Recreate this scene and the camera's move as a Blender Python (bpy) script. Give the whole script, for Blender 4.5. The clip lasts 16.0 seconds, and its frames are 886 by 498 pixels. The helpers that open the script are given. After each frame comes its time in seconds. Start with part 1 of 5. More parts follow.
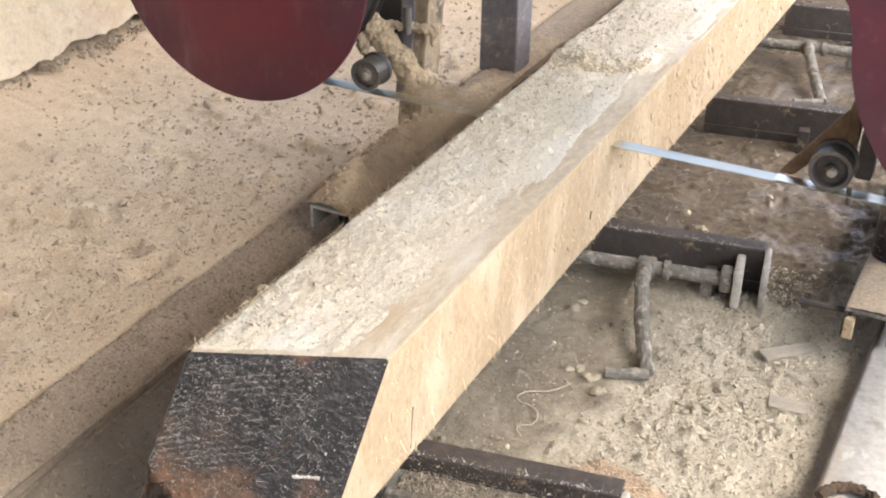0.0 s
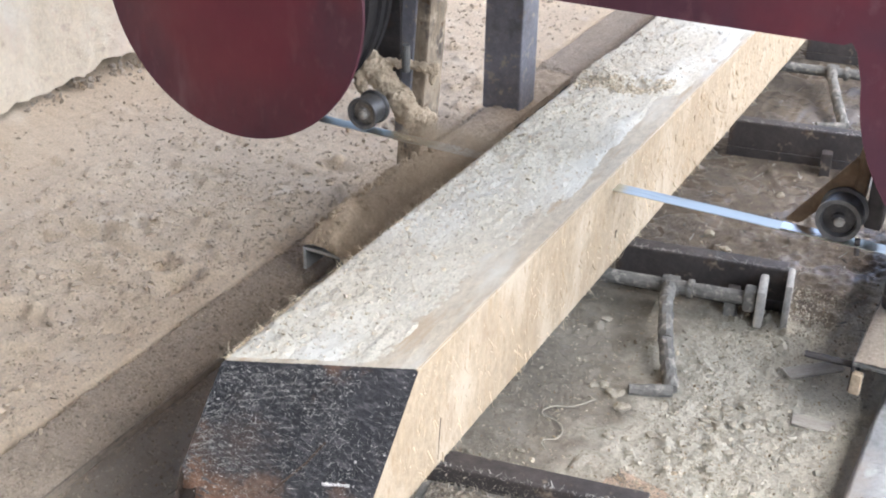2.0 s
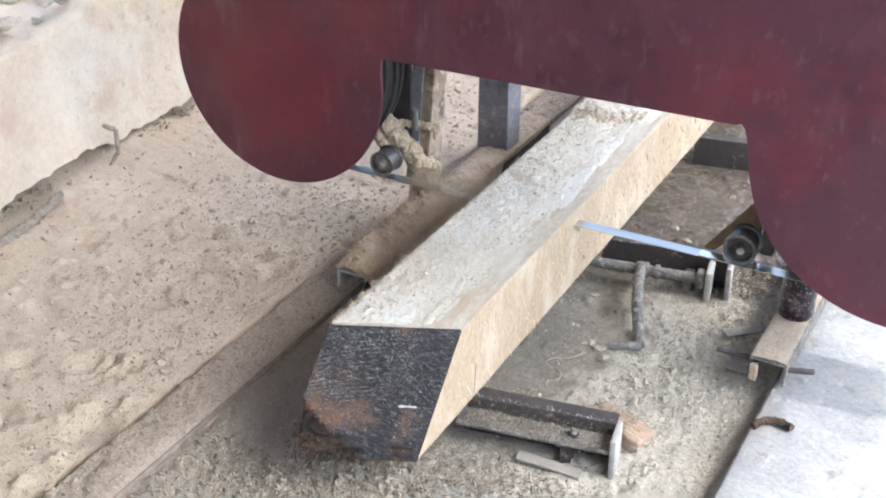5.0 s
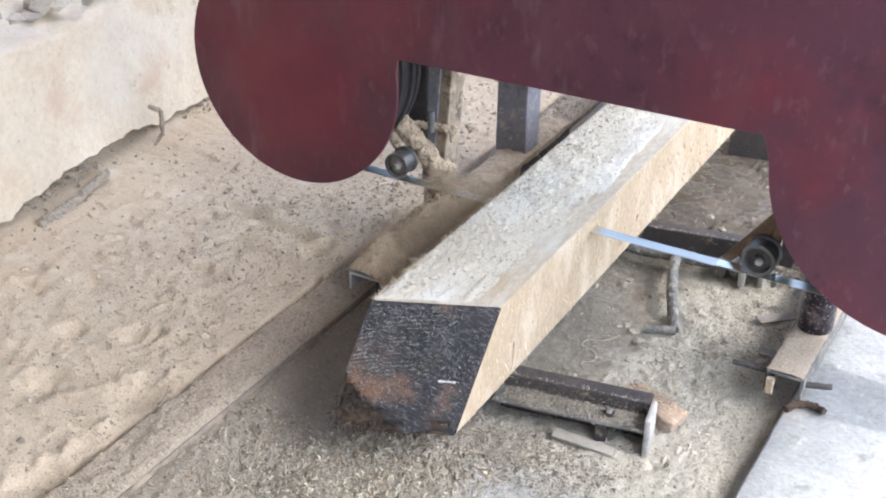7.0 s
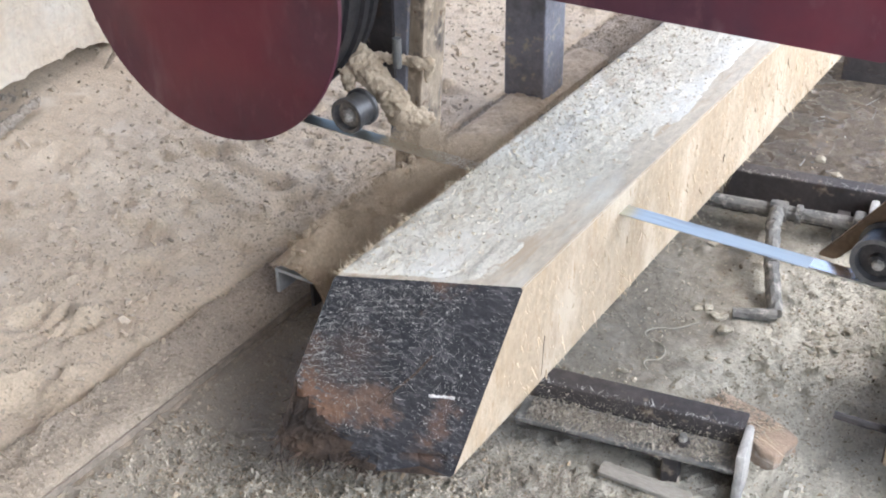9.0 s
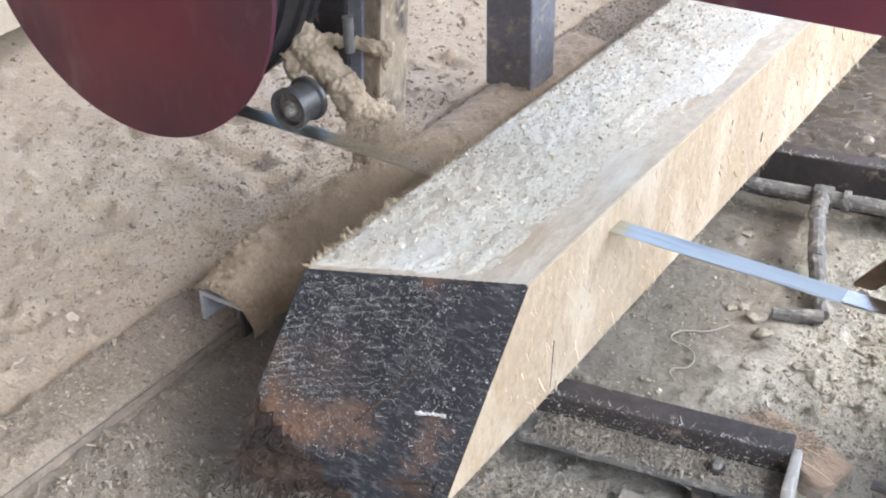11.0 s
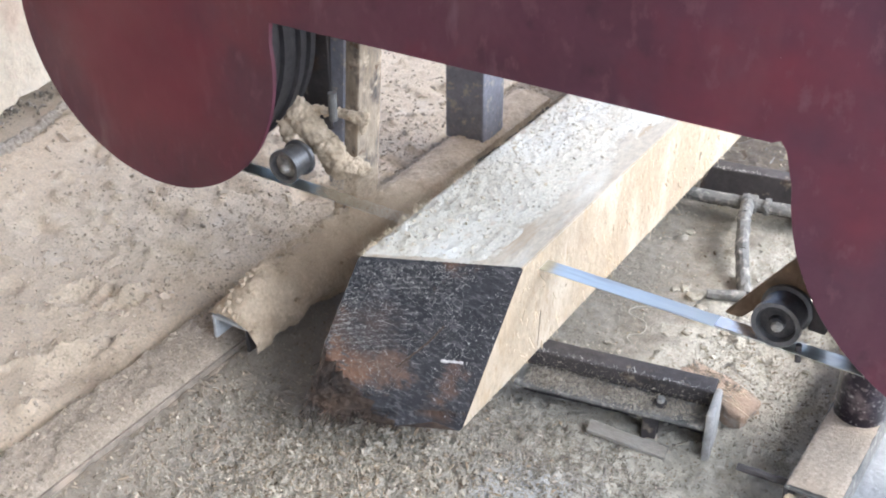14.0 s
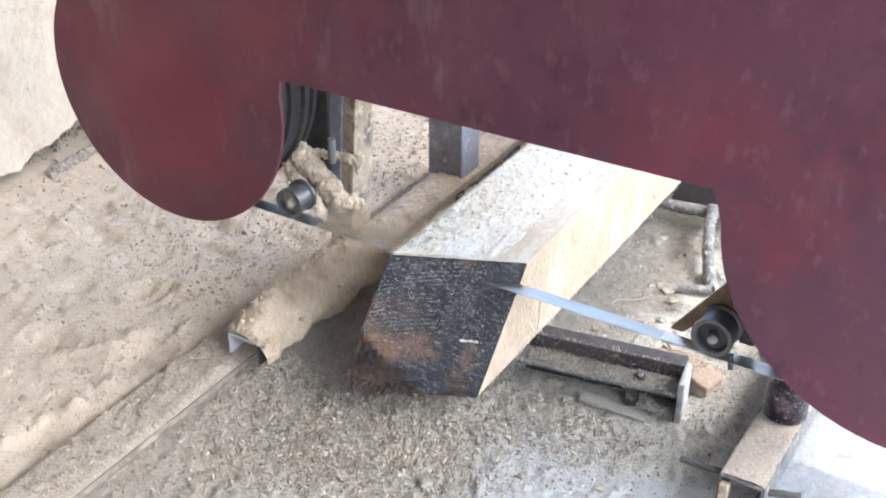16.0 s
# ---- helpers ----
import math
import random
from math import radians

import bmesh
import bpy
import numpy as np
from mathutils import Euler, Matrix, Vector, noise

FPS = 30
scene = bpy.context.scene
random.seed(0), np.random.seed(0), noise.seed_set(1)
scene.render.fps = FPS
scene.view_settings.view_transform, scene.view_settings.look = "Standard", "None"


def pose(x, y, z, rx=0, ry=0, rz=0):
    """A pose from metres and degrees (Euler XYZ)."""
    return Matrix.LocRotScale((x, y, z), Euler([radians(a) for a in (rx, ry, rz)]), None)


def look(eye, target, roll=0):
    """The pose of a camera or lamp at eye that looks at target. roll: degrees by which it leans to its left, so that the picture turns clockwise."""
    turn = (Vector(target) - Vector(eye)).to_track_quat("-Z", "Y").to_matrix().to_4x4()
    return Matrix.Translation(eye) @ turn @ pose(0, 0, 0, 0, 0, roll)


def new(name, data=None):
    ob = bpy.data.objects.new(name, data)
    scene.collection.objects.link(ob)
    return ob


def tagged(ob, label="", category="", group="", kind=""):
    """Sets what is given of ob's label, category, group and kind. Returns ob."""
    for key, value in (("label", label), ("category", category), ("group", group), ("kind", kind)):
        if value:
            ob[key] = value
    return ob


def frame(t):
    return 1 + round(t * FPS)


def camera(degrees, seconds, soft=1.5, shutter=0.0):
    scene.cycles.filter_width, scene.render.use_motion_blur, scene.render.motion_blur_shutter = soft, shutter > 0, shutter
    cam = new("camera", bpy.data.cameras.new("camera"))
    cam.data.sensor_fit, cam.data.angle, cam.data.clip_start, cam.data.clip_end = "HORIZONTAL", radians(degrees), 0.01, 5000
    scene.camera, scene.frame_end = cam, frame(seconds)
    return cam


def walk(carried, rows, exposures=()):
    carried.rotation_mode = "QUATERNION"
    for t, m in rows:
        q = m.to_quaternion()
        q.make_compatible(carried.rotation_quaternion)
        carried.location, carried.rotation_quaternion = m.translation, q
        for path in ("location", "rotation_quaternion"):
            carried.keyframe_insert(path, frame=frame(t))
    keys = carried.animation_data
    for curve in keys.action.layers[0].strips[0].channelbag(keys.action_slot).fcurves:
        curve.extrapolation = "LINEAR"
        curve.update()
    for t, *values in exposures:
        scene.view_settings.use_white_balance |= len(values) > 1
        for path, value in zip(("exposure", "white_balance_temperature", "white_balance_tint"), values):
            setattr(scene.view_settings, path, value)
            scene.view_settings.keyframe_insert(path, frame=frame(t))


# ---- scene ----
cam = camera(39, 16.0, soft=1.95)
PATH = [
    (0, look((0.8372, -1.4770, 1.4787), (0.0560, 0.0772, 0.4917), 0.95)),
    (0.5, look((0.8388, -1.4959, 1.4828), (0.0448, 0.0494, 0.4921), 1.18)),
    (1, look((0.8338, -1.5101, 1.4793), (0.0235, 0.0404, 0.5100), 1.07)),
    (1.5, look((0.8383, -1.5125, 1.4806), (0.0235, 0.0398, 0.5181), 1.12)),
    (2, look((0.8369, -1.5239, 1.4801), (0.0224, 0.0341, 0.5266), 1.17)),
    (2.5, look((0.8411, -1.5234, 1.4791), (0.0248, 0.0359, 0.5293), 1.03)),
    (3, look((0.8561, -1.5421, 1.4904), (0.0325, 0.0108, 0.5365), 0.78)),
    (3.5, look((1.0109, -1.8919, 1.7059), (0.2000, -0.3328, 0.7511), 0.81)),
    (6, look((1.1978, -2.3874, 2.0269), (0.3589, -0.8714, 1.0280), 0.40)),
    (6.5, look((1.1852, -2.4285, 2.0147), (0.3364, -0.9116, 1.0254), 0.77)),
    (7, look((1.1912, -2.4072, 2.0003), (0.3339, -0.8945, 1.0119), 0.77)),
    (7.5, look((1.0337, -1.9967, 1.7484), (0.1253, -0.5187, 0.7533), -0.17)),
    (8, look((0.9530, -1.7816, 1.6240), (0.0224, -0.3236, 0.6198), -0.60)),
    (8.5, look((0.9024, -1.6698, 1.5566), (-0.0327, -0.2306, 0.5298), -0.78)),
    (9, look((0.8677, -1.5655, 1.4982), (-0.0674, -0.1475, 0.4424), -1.02)),
    (11.5, look((0.7294, -1.2877, 1.3043), (-0.2284, 0.0983, 0.2265), -1.02)),
    (12, look((0.7697, -1.3596, 1.3550), (-0.1891, 0.0171, 0.2662), -0.87)),
    (12.5, look((0.8693, -1.5264, 1.4733), (-0.0821, -0.1416, 0.3884), -1.00)),
    (13, look((0.9281, -1.6832, 1.5509), (-0.0113, -0.2765, 0.4838), -0.72)),
    (13.5, look((0.9542, -1.7524, 1.5972), (0.0254, -0.3369, 0.5325), -0.51)),
    (14, look((0.9816, -1.8303, 1.6541), (0.0692, -0.4041, 0.5895), -0.20)),
    (14.5, look((1.0125, -1.9392, 1.7162), (0.1159, -0.4995, 0.6563), 0.26)),
    (15, look((1.0462, -2.0524, 1.7744), (0.1646, -0.5966, 0.7239), 0.54)),
    (15.5, look((1.1150, -2.2260, 1.8741), (0.2477, -0.7594, 0.8267), 0.74)),
    (16, look((1.1382, -2.2780, 1.8878), (0.2550, -0.8144, 0.8496), 0.40)),
]
walk(cam, PATH, [(0, 1.75, 7100, 10), (0.6, 1.72, 7050, 10), (1.05, 1.72, 7000, 10), (1.45, 1.71, 6250, 9), (3, 1.74, 5950, 8),
                 (4, 1.78, 5930, 8), (7, 1.85, 5870, 8), (9, 1.84, 5880, 8), (12, 1.95, 5850, 8), (14, 2.06, 5800, 8), (16, 2.26, 5750, 8)])

# ---- light: open shed, sky from the side, sun on the yard ----
world = bpy.data.worlds.new("sky")
scene.world = world
world.use_nodes = True
wn = world.node_tree.nodes
sky = wn.new("ShaderNodeTexSky")
sky.sky_type = "NISHITA"
sky.sun_disc = False
sky.sun_elevation = radians(60)
sky.sun_rotation = radians(75)
sky.air_density, sky.dust_density = 0.7, 6.0
wn["Background"].inputs["Strength"].default_value = 0.17
world.node_tree.links.new(sky.outputs[0], wn["Background"].inputs["Color"])
sun = new("sun", bpy.data.lights.new("sun", "SUN"))
sun.data.energy, sun.data.angle, sun.data.color = 0.95, radians(0.8), (1.0, 0.95, 0.88)
sun.matrix_world = look((3.6, 0.6, 6.4), (0, 0, 0))
SKY_LAMP = new("sky_opening_light", bpy.data.lights.new("sky_opening_light", "AREA"))
SKY_LAMP.data.shape, SKY_LAMP.data.size, SKY_LAMP.data.size_y = "RECTANGLE", 7.0, 2.6
SKY_LAMP.data.energy, SKY_LAMP.data.color = 105, (0.93, 0.97, 1.0)
SKY_LAMP.matrix_world = look((3.3, 0.8, 2.7), (-0.6, 0.9, 0.0))


# ---- materials ----
def ramp(nt, fac, stops):
    r = nt.nodes.new("ShaderNodeValToRGB")
    while len(r.color_ramp.elements) < len(stops):
        r.color_ramp.elements.new(0.5)
    for e, (p, c) in zip(r.color_ramp.elements, stops):
        e.position, e.color = p, (*c, 1)
    nt.links.new(fac, r.inputs[0])
    return r.outputs[0]


def tex(nt, scale, detail=5.0, rough=0.6, stretch=(1, 1, 1), kind="ShaderNodeTexNoise"):
    c = nt.nodes.new("ShaderNodeTexCoord")
    m = nt.nodes.new("ShaderNodeMapping")
    m.inputs["Scale"].default_value = stretch
    n = nt.nodes.new(kind)
    n.inputs["Scale"].default_value = scale
    if kind == "ShaderNodeTexNoise":
        n.inputs["Detail"].default_value, n.inputs["Roughness"].default_value = detail, rough
    nt.links.new(c.outputs["Object"], m.inputs[0])
    nt.links.new(m.outputs[0], n.inputs["Vector"])
    return n.outputs[0]


def mix(nt, fac, a, b, mode="MIX"):
    m = nt.nodes.new("ShaderNodeMix")
    m.data_type, m.blend_type = "RGBA", mode
    for sock, v in ((m.inputs[0], fac), (m.inputs[6], a), (m.inputs[7], b)):
        if isinstance(v, (int, float)):
            sock.default_value = v
        elif isinstance(v, tuple):
            sock.default_value = (*v, 1)
        else:
            nt.links.new(v, sock)
    return m.outputs[2]


def mat(name, lo, hi, scale=8.0, rough=0.85, metal=0.0, bump=0.004, bscale=120.0, stretch=(1, 1, 1), spots=(), island=0.0,
        grain=0.25, gloss=()):
    """lo..hi: broad colour variation; spots: (colour, scale, from, to, stretch); gloss: (scale, from, to, roughness)."""
    m = bpy.data.materials.new(name)
    m.use_nodes = True
    nt = m.node_tree
    b = nt.nodes["Principled BSDF"]
    col = ramp(nt, tex(nt, scale, 6, 0.6, stretch), [(0.3, lo), (0.7, hi)])
    if grain:
        g = ramp(nt, tex(nt, bscale, 4, 0.7, stretch), [(0.3, (1 - grain,) * 3), (0.68, (1 + grain * 0.3,) * 3)])
        col = mix(nt, 1.0, col, g, "MULTIPLY")
    for c, s, p0, p1, st in spots:
        f = ramp(nt, tex(nt, s, 5, 0.6, st), [(p0, (0, 0, 0)), (p1, (1, 1, 1))])
        col = mix(nt, f, col, c)
    if island:
        geo = nt.nodes.new("ShaderNodeNewGeometry")
        f = ramp(nt, geo.outputs["Random Per Island"], [(0, (1 - island,) * 3), (1, (1 + island * 0.4,) * 3)])
        col = mix(nt, 1.0, col, f, "MULTIPLY")
    nt.links.new(col, b.inputs["Base Color"])
    b.inputs["Roughness"].default_value, b.inputs["Metallic"].default_value = rough, metal
    if gloss:
        s, p0, p1, r2 = gloss
        f = ramp(nt, tex(nt, s, 4, 0.55), [(p0, (rough,) * 3), (p1, (r2,) * 3)])
        nt.links.new(f, b.inputs["Roughness"])
    if bump:
        k = nt.nodes.new("ShaderNodeBump")
        k.inputs["Distance"].default_value, k.inputs["Strength"].default_value = bump, 0.8
        nt.links.new(tex(nt, bscale, 6, 0.7, stretch), k.inputs["Height"])
        nt.links.new(k.outputs[0], b.inputs["Normal"])
    return m


ONE = (1, 1, 1)
SAWDUST = mat("sawdust", (0.635, 0.515, 0.37), (0.745, 0.615, 0.45), 3.0, 0.95, 0, 0.006, 150,
              spots=[((0.48, 0.385, 0.275), 30, 0.66, 0.80, ONE), ((0.74, 0.65, 0.52), 7, 0.58, 0.75, ONE)])
SAWDUST_STRIP = mat("sawdust_coarse", (0.45, 0.37, 0.282), (0.57, 0.475, 0.368), 14.0, 0.95, 0, 0.014, 130,
                    spots=[((0.34, 0.275, 0.205), 70, 0.58, 0.70, ONE), ((0.58, 0.485, 0.38), 120, 0.56, 0.66, ONE)])
CLOD = mat("damp_clod", (0.36, 0.32, 0.25), (0.50, 0.455, 0.365), 40.0, 0.95, 0, 0.004, 160)
CAKED = mat("caked_sawdust", (0.47, 0.365, 0.25), (0.64, 0.52, 0.375), 22.0, 0.95, 0, 0.008, 110)
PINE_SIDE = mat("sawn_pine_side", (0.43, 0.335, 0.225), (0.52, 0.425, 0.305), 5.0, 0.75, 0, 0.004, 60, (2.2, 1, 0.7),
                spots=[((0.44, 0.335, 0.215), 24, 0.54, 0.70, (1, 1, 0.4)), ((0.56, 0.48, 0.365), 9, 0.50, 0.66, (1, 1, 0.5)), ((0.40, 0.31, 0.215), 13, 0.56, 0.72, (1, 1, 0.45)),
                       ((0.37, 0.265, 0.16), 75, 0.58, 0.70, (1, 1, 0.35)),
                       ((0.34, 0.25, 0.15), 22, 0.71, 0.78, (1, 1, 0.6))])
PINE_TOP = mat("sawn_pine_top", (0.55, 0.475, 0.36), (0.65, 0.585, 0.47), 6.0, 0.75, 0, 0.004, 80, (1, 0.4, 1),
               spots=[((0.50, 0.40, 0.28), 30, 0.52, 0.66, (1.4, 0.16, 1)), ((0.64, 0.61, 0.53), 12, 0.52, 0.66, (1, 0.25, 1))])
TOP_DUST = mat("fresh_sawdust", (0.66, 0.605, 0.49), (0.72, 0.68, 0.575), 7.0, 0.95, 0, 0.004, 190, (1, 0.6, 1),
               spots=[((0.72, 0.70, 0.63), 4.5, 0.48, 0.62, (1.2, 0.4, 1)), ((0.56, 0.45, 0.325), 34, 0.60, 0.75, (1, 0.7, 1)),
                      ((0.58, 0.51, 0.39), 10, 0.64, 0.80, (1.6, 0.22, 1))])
END_BLACK = mat("black_end_grain", (0.010, 0.011, 0.015), (0.036, 0.034, 0.038), 12.0, 0.7, 0, 0.010, 70, ONE,
                spots=[((0.19, 0.100, 0.056), 5.5, 0.55, 0.66, ONE), ((0.085, 0.080, 0.082), 150, 0.52, 0.62, (0.07, 1, 1)), ((0.24, 0.23, 0.22), 170, 0.69, 0.78, (1, 1, 0.5))],
                gloss=(8, 0.4, 0.6, 0.5))
BARK = mat("torn_bark", (0.022, 0.018, 0.016), (0.11, 0.07, 0.045), 18.0, 0.9, 0, 0.012, 70)
FIBRE = mat("pale_fibre", (0.30, 0.29, 0.27), (0.56, 0.54, 0.50), 40.0, 0.8, 0, 0, 100, island=0.85, grain=0)
FIBRE_WARM = mat("pine_fibre", (0.70, 0.56, 0.38), (0.85, 0.74, 0.55), 40.0, 0.8, 0, 0, 100, island=0.35, grain=0)
TEAR = mat("torn_pine", (0.36, 0.265, 0.16), (0.54, 0.42, 0.275), 40.0, 0.9, 0, 0, 100, island=0.5, grain=0)
CHIP = mat("dark_chip", (0.26, 0.20, 0.13), (0.42, 0.33, 0.23), 20.0, 0.9, 0, 0, 100, island=0.6, grain=0)
BARK_CHIP = mat("brown_bark_chip", (0.37, 0.295, 0.21), (0.50, 0.41, 0.31), 20.0, 0.9, 0, 0, 100, island=0.5, grain=0)
CHIP_GREY = mat("grey_brown_chip", (0.27, 0.235, 0.19), (0.42, 0.375, 0.31), 20.0, 0.95, 0, 0, 100, island=0.45, grain=0)
CHIP_PALE = mat("pale_chip", (0.40, 0.35, 0.27), (0.60, 0.53, 0.42), 20.0, 0.9, 0, 0, 100, island=0.55, grain=0)
CHIP_WARM = mat("tan_chip", (0.40, 0.325, 0.235), (0.55, 0.46, 0.345), 20.0, 0.9, 0, 0, 100, island=0.45, grain=0)
TOP_CRUMB = mat("timber_crumb", (0.58, 0.50, 0.385), (0.70, 0.65, 0.55), 30.0, 0.9, 0, 0, 100, island=0.35, grain=0)
TAN_CRUMB = mat("tan_crumb", (0.64, 0.545, 0.40), (0.73, 0.65, 0.51), 30.0, 0.9, 0, 0, 100, island=0.25, grain=0)
CHIP_FRONT = mat("fresh_chip", (0.40, 0.35, 0.275), (0.58, 0.52, 0.415), 20.0, 0.9, 0, 0, 100, island=0.5, grain=0)
FLOOR_CRUMB = mat("floor_crumb", (0.45, 0.415, 0.34), (0.58, 0.54, 0.45), 20.0, 0.95, 0, 0, 100, island=0.3, grain=0)
CHALK = mat("white_smear", (0.62, 0.60, 0.57), (0.75, 0.74, 0.71), 60.0, 0.9, 0, 0, 100)
BANK_CRUMB = mat("bank_crumb", (0.52, 0.42, 0.31), (0.68, 0.57, 0.44), 20.0, 0.95, 0, 0.003, 150, island=0.25)
RED = mat("red_paint", (0.072, 0.022, 0.038), (0.104, 0.026, 0.043), 2.2, 0.40, 0, 0.0008, 60,
          spots=[((0.058, 0.013, 0.026), 3.2, 0.50, 0.70, ONE), ((0.050, 0.014, 0.024), 13, 0.60, 0.74, ONE), ((0.13, 0.05, 0.06), 5, 0.52, 0.80, (1, 1, 0.45)), ((0.175, 0.020, 0.032), 1.5, 0.50, 0.70, ONE), ((0.21, 0.125, 0.13), 9, 0.60, 0.82, (1, 1, 0.3)), ((0.135, 0.050, 0.062), 30, 0.58, 0.76, (1, 1, 0.6)),
                 ((0.10, 0.05, 0.04), 16, 0.70, 0.80, ONE), ((0.50, 0.40, 0.38), 75, 0.74, 0.76, ONE)],
          grain=0.08, gloss=(4, 0.4, 0.65, 0.6))
STEEL = mat("dark_steel", (0.055, 0.050, 0.050), (0.115, 0.10, 0.095), 9.0, 0.6, 0.35, 0.002, 80,
            spots=[((0.40, 0.33, 0.25), 26, 0.60, 0.75, ONE), ((0.10, 0.06, 0.035), 7, 0.58, 0.72, ONE)])
STEEL_DUSTY = mat("dusty_steel", (0.13, 0.125, 0.115), (0.24, 0.23, 0.21), 16.0, 0.8, 0.1, 0.003, 90,
                  spots=[((0.38, 0.355, 0.31), 45, 0.54, 0.68, ONE), ((0.10, 0.10, 0.095), 12, 0.56, 0.70, ONE)])
RAIL_STEEL = mat("dust_caked_rail", (0.22, 0.185, 0.145), (0.40, 0.335, 0.265), 20.0, 0.85, 0.1, 0.003, 90,
                 spots=[((0.42, 0.34, 0.26), 35, 0.52, 0.66, (1, 0.4, 1))])
PLATE_PALE = mat("pale_end_plate", (0.32, 0.31, 0.295), (0.54, 0.52, 0.485), 14.0, 0.8, 0, 0.003, 80)
CHANNEL = mat("bright_channel", (0.50, 0.52, 0.52), (0.66, 0.67, 0.66), 12.0, 0.55, 0.1, 0.001, 60)
BLADE = mat("band_blade", (0.60, 0.615, 0.55), (0.74, 0.755, 0.68), 9.0, 0.30, 1.0, 0, 40, (0.2, 6, 1), grain=0.08,
            spots=[((0.36, 0.31, 0.26), 6, 0.60, 0.74, (0.6, 5, 1)), ((0.42, 0.40, 0.36), 3, 0.52, 0.70, (1, 9, 1))])
# near-white metal for the reflection on the blade beside the right roller
BLADE_GLINT = mat("blade_glint", (0.90, 0.91, 0.90), (0.96, 0.965, 0.955), 14.0, 0.22, 1.0, 0.0005, 80, grain=0.1)
ROLLER = mat("roller_steel", (0.10, 0.098, 0.10), (0.22, 0.215, 0.21), 14.0, 0.42, 0.6, 0.0006, 80)
ROLLER_FACE = mat("roller_face", (0.16, 0.145, 0.13), (0.46, 0.41, 0.35), 30.0, 0.7, 0.2, 0.002, 120)
ROLLER_DARK = mat("roller_oily_face", (0.035, 0.033, 0.035), (0.10, 0.09, 0.085), 30.0, 0.5, 0.4, 0.002, 120)
BOLT = mat("worn_bolt", (0.26, 0.24, 0.21), (0.50, 0.46, 0.41), 60.0, 0.6, 0.3, 0.002, 120)
RUBBER = mat("wheel_iron", (0.035, 0.033, 0.037), (0.075, 0.07, 0.07), 6.0, 0.5, 0.5, 0.001, 60)
POST_STEEL = mat("grey_post_paint", (0.20, 0.20, 0.225), (0.30, 0.30, 0.335), 7.0, 0.42, 0.1, 0.002, 60,
                 spots=[((0.44, 0.38, 0.31), 40, 0.56, 0.68, ONE), ((0.09, 0.085, 0.085), 5, 0.58, 0.72, ONE), ((0.30, 0.24, 0.18), 12, 0.70, 0.80, ONE)])
POST_WOOD = mat("dusty_post", (0.30, 0.235, 0.16), (0.50, 0.405, 0.30), 11.0, 0.9, 0, 0.005, 80, (2, 2, 0.5),
                spots=[((0.11, 0.095, 0.085), 14, 0.47, 0.60, (1, 1, 0.5)), ((0.58, 0.47, 0.34), 26, 0.55, 0.66, ONE), ((0.16, 0.10, 0.06), 40, 0.6, 0.7, ONE)])
# pale spots are dust; the finest, whitest ones also paint in glints
PIPE_DARK = mat("dark_oiled_column", (0.022, 0.016, 0.026), (0.05, 0.04, 0.055), 9.0, 0.3, 0.5, 0.001, 60,
                spots=[((0.24, 0.20, 0.21), 22, 0.54, 0.72, (1, 1, 0.6)), ((0.38, 0.35, 0.34), 48, 0.60, 0.74, ONE), ((0.60, 0.58, 0.57), 110, 0.58, 0.70, (1, 1, 0.6))])
RUSTY = mat("rusty_plate", (0.16, 0.10, 0.06), (0.34, 0.24, 0.15), 13.0, 0.8, 0.1, 0.004, 80)
WOOD_BLOCK = mat("pink_wood_block", (0.46, 0.33, 0.23), (0.58, 0.44, 0.33), 9.0, 0.85, 0, 0.006, 90, (1, 4, 4),
                 spots=[((0.34, 0.27, 0.21), 30, 0.52, 0.68, (0.5, 1, 1)), ((0.55, 0.49, 0.42), 22, 0.56, 0.70, ONE)])
SHIM = mat("grey_shim", (0.30, 0.27, 0.23), (0.42, 0.39, 0.34), 9.0, 0.85, 0, 0.003, 80, (1, 5, 5))
FLOOR = mat("dusty_floor", (0.50, 0.465, 0.38), (0.62, 0.58, 0.485), 5.0, 0.95, 0, 0.012, 110,
            spots=[((0.33, 0.295, 0.235), 40, 0.60, 0.74, ONE), ((0.63, 0.595, 0.51), 75, 0.58, 0.70, ONE), ((0.25, 0.22, 0.175), 130, 0.66, 0.74, ONE)])
CONCRETE = mat("pale_concrete", (0.235, 0.24, 0.245), (0.335, 0.335, 0.335), 6.0, 0.9, 0, 0.006, 60,
               spots=[((0.17, 0.165, 0.155), 16, 0.56, 0.72, ONE), ((0.35, 0.31, 0.27), 3.5, 0.52, 0.68, ONE), ((0.19, 0.165, 0.135), 55, 0.64, 0.74, ONE), ((0.38, 0.38, 0.38), 24, 0.60, 0.72, (1, 0.5, 1))])
PLASTER = mat("dusted_plaster", (0.74, 0.62, 0.465), (0.84, 0.74, 0.58), 2.2, 0.95, 0, 0.010, 46, grain=0.12,
              spots=[((0.66, 0.49, 0.37), 3.0, 0.52, 0.70, ONE), ((0.80, 0.75, 0.65), 1.8, 0.50, 0.7, ONE), ((0.56, 0.43, 0.33), 22, 0.62, 0.76, ONE), ((0.74, 0.60, 0.47), 60, 0.58, 0.70, ONE)])
RUBBLE = mat("pale_rubble", (0.56, 0.50, 0.41), (0.74, 0.67, 0.55), 9.0, 0.95, 0, 0.01, 50, island=0.2)
LEDGE = mat("crumbled_ledge", (0.38, 0.325, 0.26), (0.56, 0.48, 0.385), 30.0, 0.95, 0, 0.012, 80)
